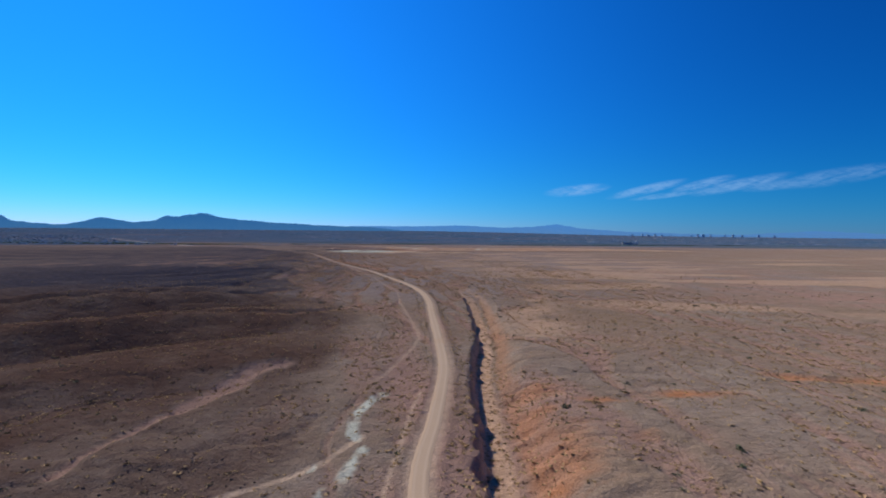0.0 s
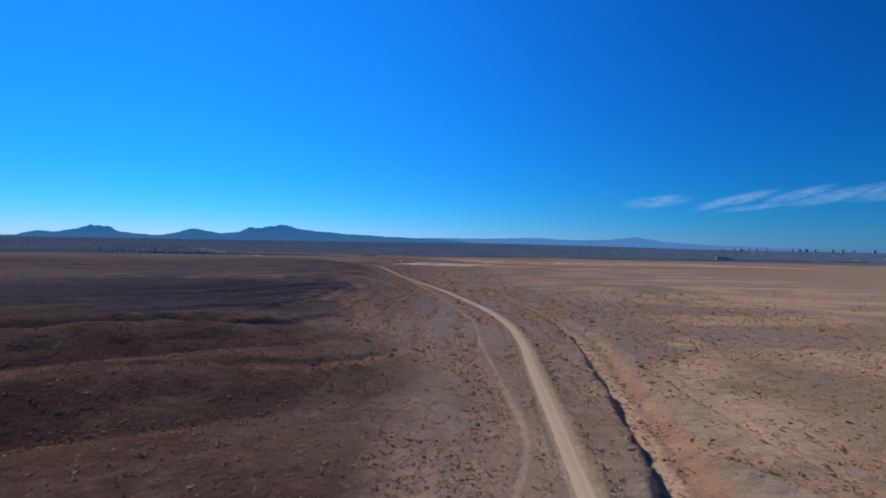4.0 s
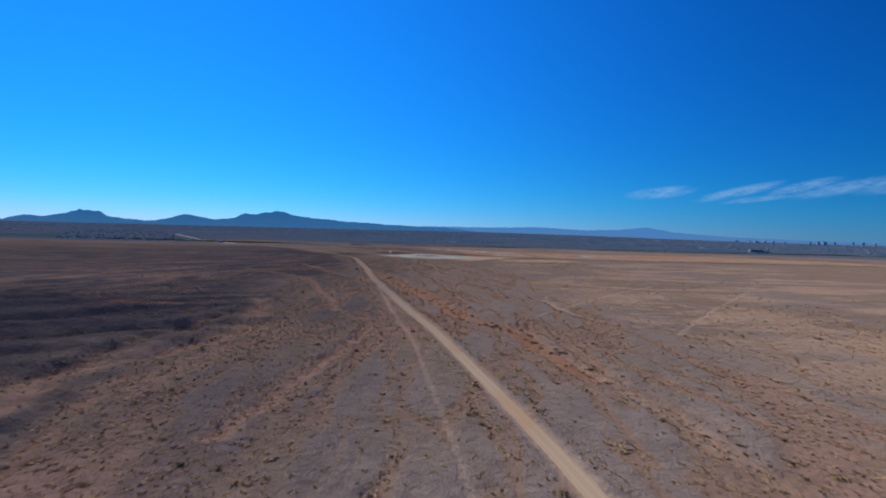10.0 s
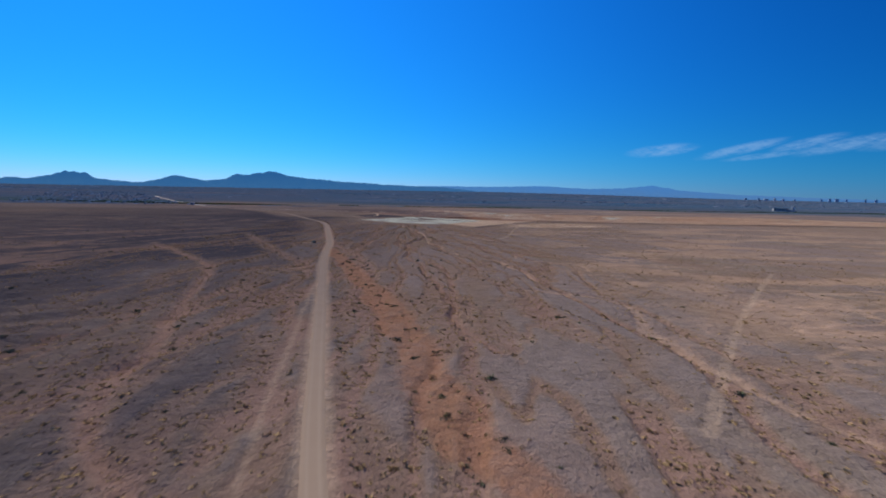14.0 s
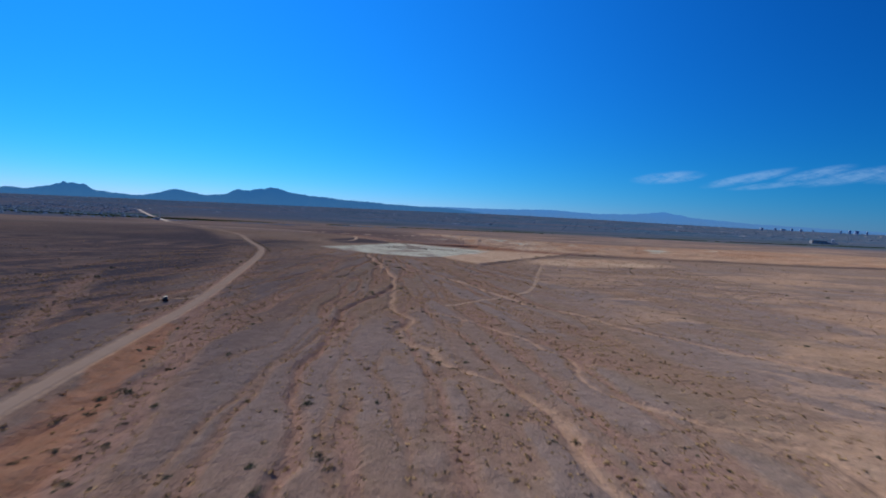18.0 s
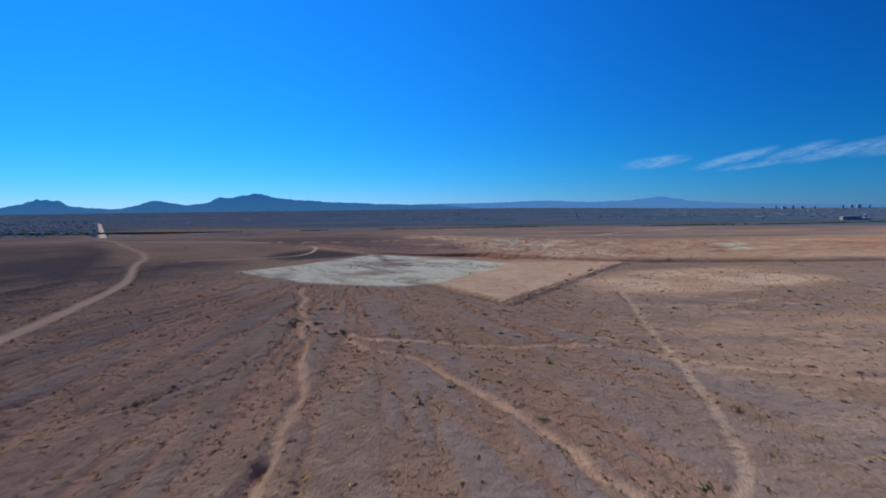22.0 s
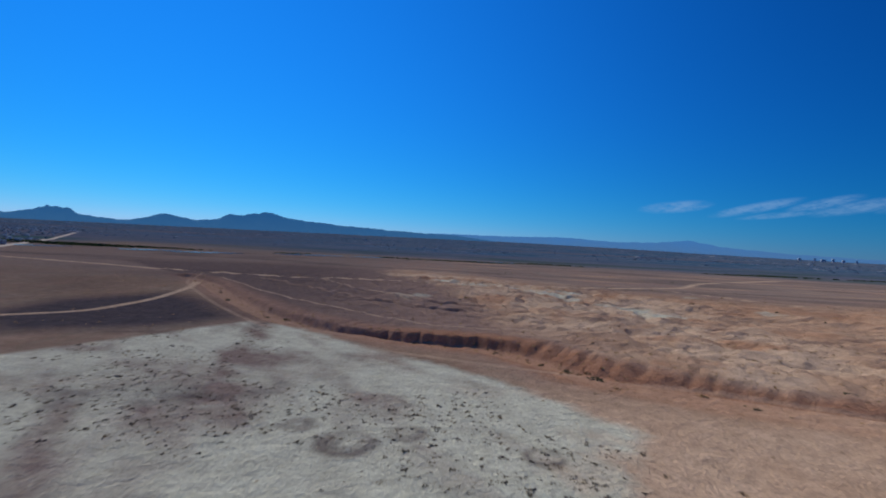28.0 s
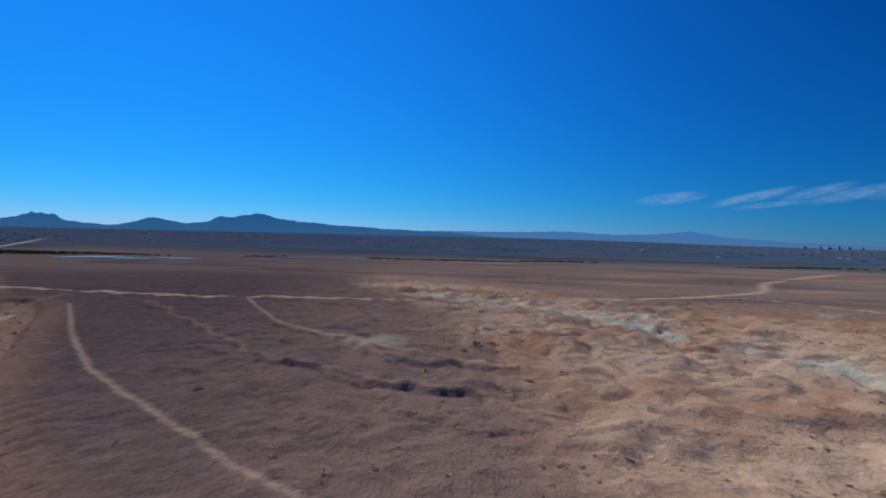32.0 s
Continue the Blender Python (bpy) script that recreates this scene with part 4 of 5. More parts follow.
def build_ground():
    xs = np.array(sorted(widening(-75, -0.7, 1.05, 5600) + list(np.arange(-75, -20, 0.75)) + list(np.arange(-20, 60, 0.55)) + list(np.arange(60, 105, 0.75)) + widening(105, 0.75, 1.05, 5600)))
    ys = np.array(sorted(widening(40, -1.2, 1.15, 900) + list(np.arange(40, 120, 0.5)) + list(np.arange(120, 845, 0.8)) + list(np.arange(845, 990, 0.5)) + list(np.arange(990, 1060, 0.8)) + widening(1060, 0.75, 1.045, 5200)))
    gx, gy = np.meshgrid(xs, ys)
    z, kind = land(gx, gy)
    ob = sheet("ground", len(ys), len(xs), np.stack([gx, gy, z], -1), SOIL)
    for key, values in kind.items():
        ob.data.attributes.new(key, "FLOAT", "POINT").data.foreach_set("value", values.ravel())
    tagged(ob, "reddish-brown desert soil with dry washes, ridges and pale crusts", "ground", kind="structure")


build_ground()


def ribbon(name, line, half, lift, material, columns=9, label="", step=1.0):
    """A strip laid along a line, draped over the land."""
    cum = np.r_[0, np.cumsum(np.hypot(*np.diff(line, axis=0).T))]
    s = np.arange(0, cum[-1], step)
    c = np.stack([np.interp(s, cum, line[:, 0]), np.interp(s, cum, line[:, 1])], -1)
    d = np.gradient(c, axis=0)
    d /= np.linalg.norm(d, axis=1)[:, None]
    side = np.stack([d[:, 1], -d[:, 0]], -1)
    u = np.linspace(-1, 1, columns)
    wide = half * (1 + 0.07 * fractal(s, s * 0, 13, 7, 2))
    edge = 1 + 0.06 * fractal(s, s * 0 + 50, 4, 9, 2)
    p = c[:, None] + side[:, None] * (u[None, :, None] * (wide * edge)[:, None, None])
    z, _ = land(p[..., 0], p[..., 1])
    z = z + lift * (1 - u ** 8 * 1.6)[None]
    ob = sheet(name, len(s), columns, np.concatenate([p, z[..., None]], -1), material)
    ob.data.attributes.new("across", "FLOAT", "POINT").data.foreach_set("value", np.tile(u, len(s)).astype(np.float32))
    return tagged(ob, label, "road", kind="structure")


ribbon("road", ROAD, 1.35, 0.10, DIRT, label="pale graded dirt road with worn wheel ruts")

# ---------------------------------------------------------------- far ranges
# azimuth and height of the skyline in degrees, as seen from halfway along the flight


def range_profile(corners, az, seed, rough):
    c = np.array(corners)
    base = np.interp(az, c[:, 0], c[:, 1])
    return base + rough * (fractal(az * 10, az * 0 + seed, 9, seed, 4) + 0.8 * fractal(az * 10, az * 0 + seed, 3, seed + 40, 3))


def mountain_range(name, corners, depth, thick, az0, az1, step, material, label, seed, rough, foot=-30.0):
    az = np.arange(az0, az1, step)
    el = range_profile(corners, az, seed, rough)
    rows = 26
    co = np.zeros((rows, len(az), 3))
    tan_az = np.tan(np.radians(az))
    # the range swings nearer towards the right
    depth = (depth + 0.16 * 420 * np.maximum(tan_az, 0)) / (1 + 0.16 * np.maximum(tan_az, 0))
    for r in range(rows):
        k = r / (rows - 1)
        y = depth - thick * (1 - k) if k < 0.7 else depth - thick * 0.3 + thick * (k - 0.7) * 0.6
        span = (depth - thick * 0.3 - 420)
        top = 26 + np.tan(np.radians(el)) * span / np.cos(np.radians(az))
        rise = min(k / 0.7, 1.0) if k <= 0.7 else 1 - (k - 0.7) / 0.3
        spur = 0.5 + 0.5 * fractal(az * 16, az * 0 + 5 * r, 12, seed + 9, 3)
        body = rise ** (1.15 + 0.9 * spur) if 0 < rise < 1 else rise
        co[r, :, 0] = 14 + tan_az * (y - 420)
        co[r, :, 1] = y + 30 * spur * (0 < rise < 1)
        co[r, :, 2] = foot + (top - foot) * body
    ob = sheet(name, rows, len(az), co, material)
    return tagged(ob, label, "mountains", kind="structure")


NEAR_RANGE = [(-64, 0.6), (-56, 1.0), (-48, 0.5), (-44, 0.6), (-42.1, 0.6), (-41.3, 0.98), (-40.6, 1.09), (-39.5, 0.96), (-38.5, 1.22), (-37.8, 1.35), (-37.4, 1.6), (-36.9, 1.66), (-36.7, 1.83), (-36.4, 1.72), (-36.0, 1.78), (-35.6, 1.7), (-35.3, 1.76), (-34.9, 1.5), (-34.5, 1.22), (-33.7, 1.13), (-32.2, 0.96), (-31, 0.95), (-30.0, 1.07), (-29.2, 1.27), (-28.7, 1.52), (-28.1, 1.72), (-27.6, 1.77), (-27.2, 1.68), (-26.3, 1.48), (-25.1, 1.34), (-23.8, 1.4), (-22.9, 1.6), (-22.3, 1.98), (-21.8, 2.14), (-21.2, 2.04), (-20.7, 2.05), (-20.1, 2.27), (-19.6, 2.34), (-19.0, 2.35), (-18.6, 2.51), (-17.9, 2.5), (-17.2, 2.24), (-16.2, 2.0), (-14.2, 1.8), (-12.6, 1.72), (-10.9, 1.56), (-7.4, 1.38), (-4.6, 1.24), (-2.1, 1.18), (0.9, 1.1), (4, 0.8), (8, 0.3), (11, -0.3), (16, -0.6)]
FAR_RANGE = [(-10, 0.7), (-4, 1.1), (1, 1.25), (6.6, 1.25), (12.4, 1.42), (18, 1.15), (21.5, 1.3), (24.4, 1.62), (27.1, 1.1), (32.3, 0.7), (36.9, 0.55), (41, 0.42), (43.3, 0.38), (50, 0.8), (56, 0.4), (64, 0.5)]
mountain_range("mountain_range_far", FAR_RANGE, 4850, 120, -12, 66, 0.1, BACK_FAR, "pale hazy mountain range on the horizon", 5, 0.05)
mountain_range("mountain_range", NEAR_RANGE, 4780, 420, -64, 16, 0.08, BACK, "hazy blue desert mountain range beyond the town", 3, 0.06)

# ---------------------------------------------------------------- plants
LEAF = plain("creosote_leaf", (0.125, 0.132, 0.078), 0.85, 0.35, 2.0, each=0.35)
TWIG = plain("grey_twig", (0.16, 0.12, 0.085), 0.9, 0.25, 6.0)
DRY = plain("dry_brush", (0.38, 0.265, 0.135), 0.95, 0.3, 2.0, each=0.4)
# far foliage, its green shifted to blue to stand for haze
TREE = plain("haze_blue_foliage", (0.035, 0.085, 0.105), 0.9, 0.3, 0.05, each=0.3)
rng = np.random.default_rng(7)


def joined(name, pieces, places, sizes, turns, material, label, category):
    """Many small shapes in one mesh: pieces are (verts, tris) arrays, picked in turn."""
    verts, tris, offset = [], [], 0
    which = np.arange(len(places)) % len(pieces)
    for k, (v, f) in enumerate(pieces):
        mine = which == k
        p, s, a = places[mine], sizes[mine], turns[mine]
        n = len(p)
        if not n:
            continue
        c, d = np.cos(a)[:, None], np.sin(a)[:, None]
        vx = (c * v[None, :, 0] - d * v[None, :, 1]) * s[:, None, 0] + p[:, None, 0]
        vy = (d * v[None, :, 0] + c * v[None, :, 1]) * s[:, None, 0] + p[:, None, 1]
        vz = v[None, :, 2] * s[:, None, 1] + p[:, None, 2]
        verts.append(np.stack([vx, vy, vz], -1).reshape(-1, 3))
        tris.append((f[None] + offset + (np.arange(n) * len(v))[:, None, None]).reshape(-1, f.shape[1]))
        offset += n * len(v)
    co = np.concatenate(verts).astype(np.float32)
    data = bpy.data.meshes.new(name)
    data.vertices.add(len(co))
    data.vertices.foreach_set("co", co.ravel())
    flat = np.concatenate([t.ravel() for t in tris]).astype(np.int32)
    sides = tris[0].shape[1]
    data.loops.add(len(flat))
    data.loops.foreach_set("vertex_index", flat)
    data.polygons.add(len(flat) // sides)
    data.polygons.foreach_set("loop_start", np.arange(0, len(flat), sides, dtype=np.int32))
    data.update(calc_edges=True)
    data.validate()
    data.materials.append(material)
    return tagged(new(name, data), label, category, kind="stuff")


def leaf_ball(count, leaf, flat=0.8, seed=0):
    """A loose, uneven dome of leaf blades, one metre across."""
    g = np.random.default_rng(seed)
    verts, tris = [], []
    lobes = g.normal(size=(5, 3)) * (0.2, 0.2, 0.1)
    for k in range(count):
        d = g.normal(size=3)
        d[2] = abs(d[2]) * 0.9
        d /= np.linalg.norm(d)
        c = d * (0.5 * g.uniform(0.35, 1.0)) + lobes[k % 5]
        c[2] = max(c[2], 0.03) * flat + 0.03
        a, b = g.normal(size=3), g.normal(size=3)
        a, b = a / np.linalg.norm(a) * leaf, b / np.linalg.norm(b) * leaf
        n = len(verts)
        verts += [c - a * 0.6 - b * 0.3, c + a * 0.6 - b * 0.3, c + b * 0.8]
        tris.append((n, n + 1, n + 2))
    return np.array(verts), np.array(tris)


def stems(count, seed):
    g = np.random.default_rng(seed)
    bm = bmesh.new()
    for k in range(count):
        a = 2 * math.pi * (k + g.uniform(0, 0.6)) / count
        lean, tall = g.uniform(0.2, 0.42), g.uniform(0.45, 0.75)
        mid = Vector((math.cos(a) * lean * 0.4, math.sin(a) * lean * 0.4, tall * 0.5))
        tip = Vector((math.cos(a) * lean, math.sin(a) * lean, tall))
        rings = []
        for c, r in ((Vector((0, 0, -0.05)), 0.028), (mid, 0.018), (tip, 0.006)):
            rings.append([bm.verts.new(c + Vector((math.cos(q) * r, math.sin(q) * r, 0))) for q in (0, 2.1, 4.2)])
        for low, high in zip(rings, rings[1:]):
            for i in range(3):
                bm.faces.new((low[i], low[(i + 1) % 3], high[(i + 1) % 3], high[i]))
    return bm


def bush_model(seed, leaves, dry):
    thing = new("creosote_bush")
    v, f = leaf_ball(leaves, 0.15, 0.85, seed)
    mesh_object("foliage", v, [tuple(t) for t in f.tolist()], DRY if dry else LEAF, thing)
    part("stems", stems(7, seed), TWIG, thing, "grey woody stems")
    label = "straw-brown dry desert shrub rooted in pale sand" if dry else "dark olive creosote bush growing on bare desert soil"
    return tagged(thing, label, "bush", "desert bushes")


def scatter(count, x0, x1, y0, y1, keep):
    x, y = rng.uniform(x0, x1, count), rng.uniform(y0, y1, count)
    ok = rng.uniform(0, 1, count) < keep(x, y)
    return x[ok], y[ok]


def plant_density(x, y):
    """Thicker beside washes and the road verge, none on the road and pads."""
    d = 0.02 + 0.05 * smooth(-0.1, 0.5, fractal(x, y, 38, 121, 2)) + 0.22 * smooth(25, 60, x) * (1 - smooth(300, 380, y)) + 0.1 * smooth(25, 60, x) + 0.1 * smooth(600, 680, y) * (1 - smooth(800, 850, y))
    for line, reach, gain in ((OCHRE_VALLEY, 5, 0.7), (LEFT_WASH, 5, 0.6), (FORK_WASH, 5, 0.8), (BUSH_WASH, 2, 0.6), (LONG_WASH, 4, 0.7), (CROSS_WASH, 4, 0.7), (THIN_WASH, 4, 0.5), (EAST_WASH, 6, 0.6), (DEEP_WASH, 3, 0.8), (ROAD_WASH, 5, 0.6), (WEST_WASH, 6, 0.6), (TUFT_LINE, 2.5, 0.95), (GULLY, 7, 0.5), (TAN_WASH, 4, 0.5), (SCARP_WASH, 7, 0.45)):
        q = near_line(x, y, line, 14)[0]
        d = np.maximum(d, gain * (1 - smooth(reach * 0.4, reach, q)))
    d = d + 0.16 * smooth(940, 965, y) * smooth(10, 45, x) * (1 - smooth(1060, 1110, y))
    d = np.maximum(d * 0.6, 0.95 * land(x, y)[1]["brush"])
    d = np.maximum(d, 0.1 * (x < -12) * (y < 300))
    q = near_line(x, y, ROAD, 9)[0]
    d = np.maximum(d, 0.7 * (1 - smooth(3, 6, q)))
    d = d * smooth(2.3, 3.0, q)
    for line in (SIDE_TRACK, FAR_ROAD, SCARP_ROAD, RIDGE_PATH, HIGH_PATH):
        d = d * smooth(0.9, 1.8, near_line(x, y, line, 9)[0])
    for line in (FORK_WASH, LONG_WASH, CROSS_WASH, THIN_WASH):
        d = d * smooth(0.8, 1.4, near_line(x, y, line, 9)[0])
    d = d * (0.12 + 0.88 * smooth(2.6, 4.4, near_line(x, y, PINK_WASH, 9)[0]))
    pads = np.maximum(in_polygon(x, y, WHITE_PAD, 1.0), in_polygon(x, y, TAN_PAD, 1.0))
    d = d * (1 + 0.9 * (1 - smooth(330, 430, y)) + 0.6 * smooth(540, 620, y) * (y < 800) * (0.4 + smooth(-0.1, 0.3, fractal(x, y * 0.25, 12, 139, 2))))
    return d * (1 - 0.93 * pads) * (1 - smooth(1140, 1330, y)) 


def place_plants():
    # large bushes near the flight line stand singly
    bx, by = scatter(13000, -230, 240, 40, 1270, lambda x, y: plant_density(x, y) * 0.85)
    wash_x, wash_y = [], []
    for line, n in ((BUSH_WASH, 14), (FORK_WASH, 46), (LONG_WASH, 24), (CROSS_WASH, 24), (PAD_DITCH, 46), (PINK_WASH, 110), (DEEP_WASH, 40), (ROAD_WASH, 40), (WEST_WASH, 40), (SCARP_WASH, 40), (OCHRE_VALLEY, 24)):
        t = rng.uniform(0, len(line) - 1.001, n)
        i = t.astype(int)
        p = line[i] + (line[i + 1] - line[i]) * (t - i)[:, None] + rng.normal(0, 2.0, (n, 2))
        wash_x.append(p[:, 0])
        wash_y.append(p[:, 1])
    bx, by = np.r_[np.concatenate(wash_x), bx], np.r_[np.concatenate(wash_y), by]
    ok = near_line(bx, by, ROAD, 6)[0] > 2.6
    bx, by = bx[ok], by[ok]
    z, _ = land(bx, by)
    size = np.clip(rng.lognormal(-0.1, 0.36, len(bx)), 0.45, 2.1)
    size = size * (0.84 - 0.12 * smooth(905, 925, by) * (1 - smooth(935, 960, by)))
    single = np.nonzero((np.abs(bx - 0.028 * by - 2) < 60) & (by > 65) & (by < 960) & (size > 0.72))[0][:300]
    models = [bush_model(3, 120, False), bush_model(5, 110, False), bush_model(9, 100, True)]
    first = [True] * len(models)
    for n, k in enumerate(single):
        m = n % 3 if rng.uniform() < 0.8 else 0
        s = float(size[k])
        at = pose(float(bx[k]), float(by[k]), float(z[k]) - 0.03, 0, 0, float(rng.uniform(0, 360))) @ Matrix.Diagonal((s, s, s * 0.8, 1))
        if first[m]:
            models[m].matrix_world = at
            first[m] = False
            models[m].scale = (1, 1, 1)
            models[m].matrix_basis = pose(float(bx[k]), float(by[k]), float(z[k]) - 0.03, 0, 0, 20)
        else:
            copy_thing(models[m], at)
    rest = np.setdiff1d(np.arange(len(bx)), single)
    green = rng.uniform(0, 1, len(rest)) < 0.55
    balls = [leaf_ball(26, 0.3, 0.8, k) for k in (21, 22, 23, 24)]
    for pick, mat, name, label in ((rest[green], LEAF, "creosote_scrub", "scattered dark olive creosote scrub on desert soil"),
                                   (rest[~green], DRY, "dry_scrub", "scattered brown dry shrubs on desert soil")):
        joined(name, balls, np.stack([bx[pick], by[pick], z[pick] - 0.03], -1), np.stack([size[pick] * 0.92, size[pick] * 0.72], -1),
               rng.uniform(0, 6.28, len(pick)), mat, label, "scrub")
    # small tufts and stones
    tx, ty = scatter(330000, -130, 160, 36, 1080, lambda x, y: np.minimum(1, plant_density(x, y) * 1.25))
    tz, _ = land(tx, ty)
    ts = np.clip(rng.lognormal(-0.6, 0.38, len(tx)), 0.25, 1.1)
    ts = ts * (0.72 - 0.25 * smooth(905, 935, ty) - 0.05 * smooth(520, 600, ty) * (ty < 905))
    joined("dry_tufts", [leaf_ball(8, 0.55, 0.75, k) for k in (31, 32, 33)], np.stack([tx, ty, tz - 0.02], -1), np.stack([ts, ts * 0.7], -1),
           rng.uniform(0, 6.28, len(tx)), DRY, "small dry tufts of desert grass", "grass")
    # dead brush lying on the white pad
    px, py = scatter(20000, -60, 65, 775, 900, lambda x, y: in_polygon(x, y, WHITE_PAD, 1.0) * smooth(0.1, 0.45, fractal(x, y, 16, 131, 2) + 0.25 * np.exp(-((y - 836) / 12.0) ** 2) + 0.9 * np.exp(-(near_line(x, y, PAD_BRUSH, 12)[0] / 2.6) ** 2)) * 0.5)
    pz, _ = land(px, py)
    ps = np.clip(rng.lognormal(-1.0, 0.4, len(px)), 0.15, 0.9)
    joined("dead_brush", [leaf_ball(12, 0.4, 0.5, k) for k in (41, 42)], np.stack([px, py, pz - 0.02], -1), np.stack([ps, ps * 0.6], -1),
           rng.uniform(0, 6.28, len(px)), plain("dead_brush_brown", (0.16, 0.125, 0.09), 0.95, 0.3, each=0.4), "dead brown brush scattered over white crust", "brush")


def stone_shape(seed):
    g = np.random.default_rng(seed)
    v = np.array([(0, 0, 0.5), (0.5, 0, 0.12), (0, 0.5, 0.16), (-0.5, 0, 0.1), (0, -0.5, 0.14), (0, 0, -0.2)]) * g.uniform(0.7, 1.2, (6, 3))
    f = np.array([(0, 1, 2), (0, 2, 3), (0, 3, 4), (0, 4, 1), (5, 2, 1), (5, 3, 2), (5, 4, 3), (5, 1, 4)])
    return v, f


def place_stones():
    x, y = scatter(40000, -100, 85, 40, 405, lambda x, y: np.clip(0.1 + 0.9 * smooth(0, 20, -x - 12), 0, 1) * 0.55)
    z, kind = land(x, y)
    ok = (kind["path"] < 0.2) & (near_line(x, y, ROAD, 5)[0] > 2.4)
    x, y, z = x[ok], y[ok], z[ok]
    s = np.clip(rng.lognormal(-1.55, 0.4, len(x)), 0.1, 0.5)
    joined("dark_stones", [stone_shape(k) for k in (1, 2, 3)], np.stack([x, y, z], -1), np.stack([s, s * 0.8], -1), rng.uniform(0, 6.28, len(x)),
           plain("dark_varnished_stone", (0.105, 0.08, 0.07), 0.85, 0.3, 2, each=0.35), "dark varnished stones strewn over the ridges", "stones")


place_plants()
place_stones()

# ---------------------------------------------------------------- parked car
PAINT = plain("dark_car_paint", (0.025, 0.035, 0.035), 0.3, 0.1, 2)
GLASS = plain("car_glass", (0.03, 0.04, 0.05), 0.3, 0.05, 1)
RUBBER = plain("tyre_rubber", (0.02, 0.02, 0.02), 0.9, 0.2, 8)
STEEL = plain("wheel_steel", (0.4, 0.4, 0.42), 0.35, 0.1, 5, metal=0.9)
LAMP = plain("lamp_glass", (0.6, 0.6, 0.58), 0.15, 0.05, 5)
RED_LAMP = plain("tail_lamp", (0.35, 0.02, 0.02), 0.2, 0.05, 5)


def hull(sections):
    """A skin over cross sections, each a list of places of the same length."""
    bm = bmesh.new()
    loops = [[bm.verts.new(p) for p in s] for s in sections]
    for a, b in zip(loops, loops[1:]):
        for i in range(len(a)):
            j = (i + 1) % len(a)
            bm.faces.new((a[i], a[j], b[j], b[i]))
    bm.faces.new(loops[0][::-1])
    bm.faces.new(loops[-1])
    bmesh.ops.recalc_face_normals(bm, faces=bm.faces)
    return bm


def block(sx, sy, sz, x=0, y=0, z=0, bevel=0.0):
    bm = bmesh.new()
    bmesh.ops.create_cube(bm, size=1, matrix=Matrix.Translation((x, y, z)) @ Matrix.Diagonal((sx, sy, sz, 1)))
    if bevel:
        bmesh.ops.bevel(bm, geom=bm.edges[:], offset=bevel, segments=2, affect="EDGES")
    return bm


def drum(r, depth, m, sides=20, top=None):
    bm = bmesh.new()
    bmesh.ops.create_cone(bm, cap_ends=True, segments=sides, radius1=r, radius2=r if top is None else top, depth=depth, matrix=m)
    return bm


def build_car(at):
    car = tagged(new("parked_car"), "dark green sport utility vehicle parked on a dirt pull-off", "car")

    def section(y, wide, low, high, shoulder):
        w = wide / 2
        return [(-w, y, low), (w, y, low), (w, y, shoulder), (w * 0.94, y, high), (-w * 0.94, y, high), (-w, y, shoulder)]

    part("body", hull([section(-2.25, 1.7, 0.45, 0.95, 0.8), section(-2.1, 1.84, 0.32, 1.05, 0.85), section(0.8, 1.86, 0.3, 1.05, 0.88), section(1.5, 1.82, 0.3, 0.98, 0.85), section(2.2, 1.7, 0.4, 0.85, 0.75)]), PAINT, car)
    part("cabin_glass", hull([[(-0.8, -2.05, 1.04), (0.8, -2.05, 1.04), (0.68, -1.8, 1.6), (-0.68, -1.8, 1.6)], [(-0.84, 0.9, 1.04), (0.84, 0.9, 1.04), (0.7, 0.2, 1.62), (-0.7, 0.2, 1.62)]]), GLASS, car, "dark tinted windows")
    part("roof", hull([[(-0.7, -1.85, 1.6), (0.7, -1.85, 1.6), (0.66, -1.8, 1.68), (-0.66, -1.8, 1.68)], [(-0.72, 0.25, 1.61), (0.72, 0.25, 1.61), (0.66, 0.15, 1.7), (-0.66, 0.15, 1.7)]]), plain("green_roof_paint", (0.05, 0.07, 0.065), 0.6, 0.05), car, "dark green roof")
    for x in (-0.86, 0.86):
        for y in (-1.4, 1.4):
            turn = pose(x, y, 0.36, 0, 90, 0)
            tyre = part("wheel", drum(0.36, 0.24, turn, 22), RUBBER, car, "black rubber tyre on a steel rim")
            part("rim", drum(0.22, 0.26, turn, 16), STEEL, tyre, "grey steel rim")
        part("headlight", block(0.3, 0.06, 0.14, x * 0.72, 2.2, 0.7, 0.02), LAMP, car, "clear headlight")
        part("tail_light", block(0.2, 0.06, 0.24, x * 0.86, -2.25, 0.8, 0.02), RED_LAMP, car, "red tail light")
        part("mirror", block(0.2, 0.1, 0.14, x * 1.12, 0.75, 1.08, 0.03), PAINT, car)
    part("bumper", block(1.6, 0.14, 0.2, 0, -2.3, 0.48, 0.03), RUBBER, car, "black rear bumper")
    car.matrix_world = at


car_z = float(land(np.array([-58.4]), np.array([613.9]))[0][0])
build_car(pose(-58.4, 613.9, car_z, 0, 0, 31) @ Matrix.Scale(0.72, 4))

# ---------------------------------------------------------------- valley: water, trees, houses
WATER = Nodes("pond_water").done((0.10, 0.13, 0.16), 0.06, specular=0.5)


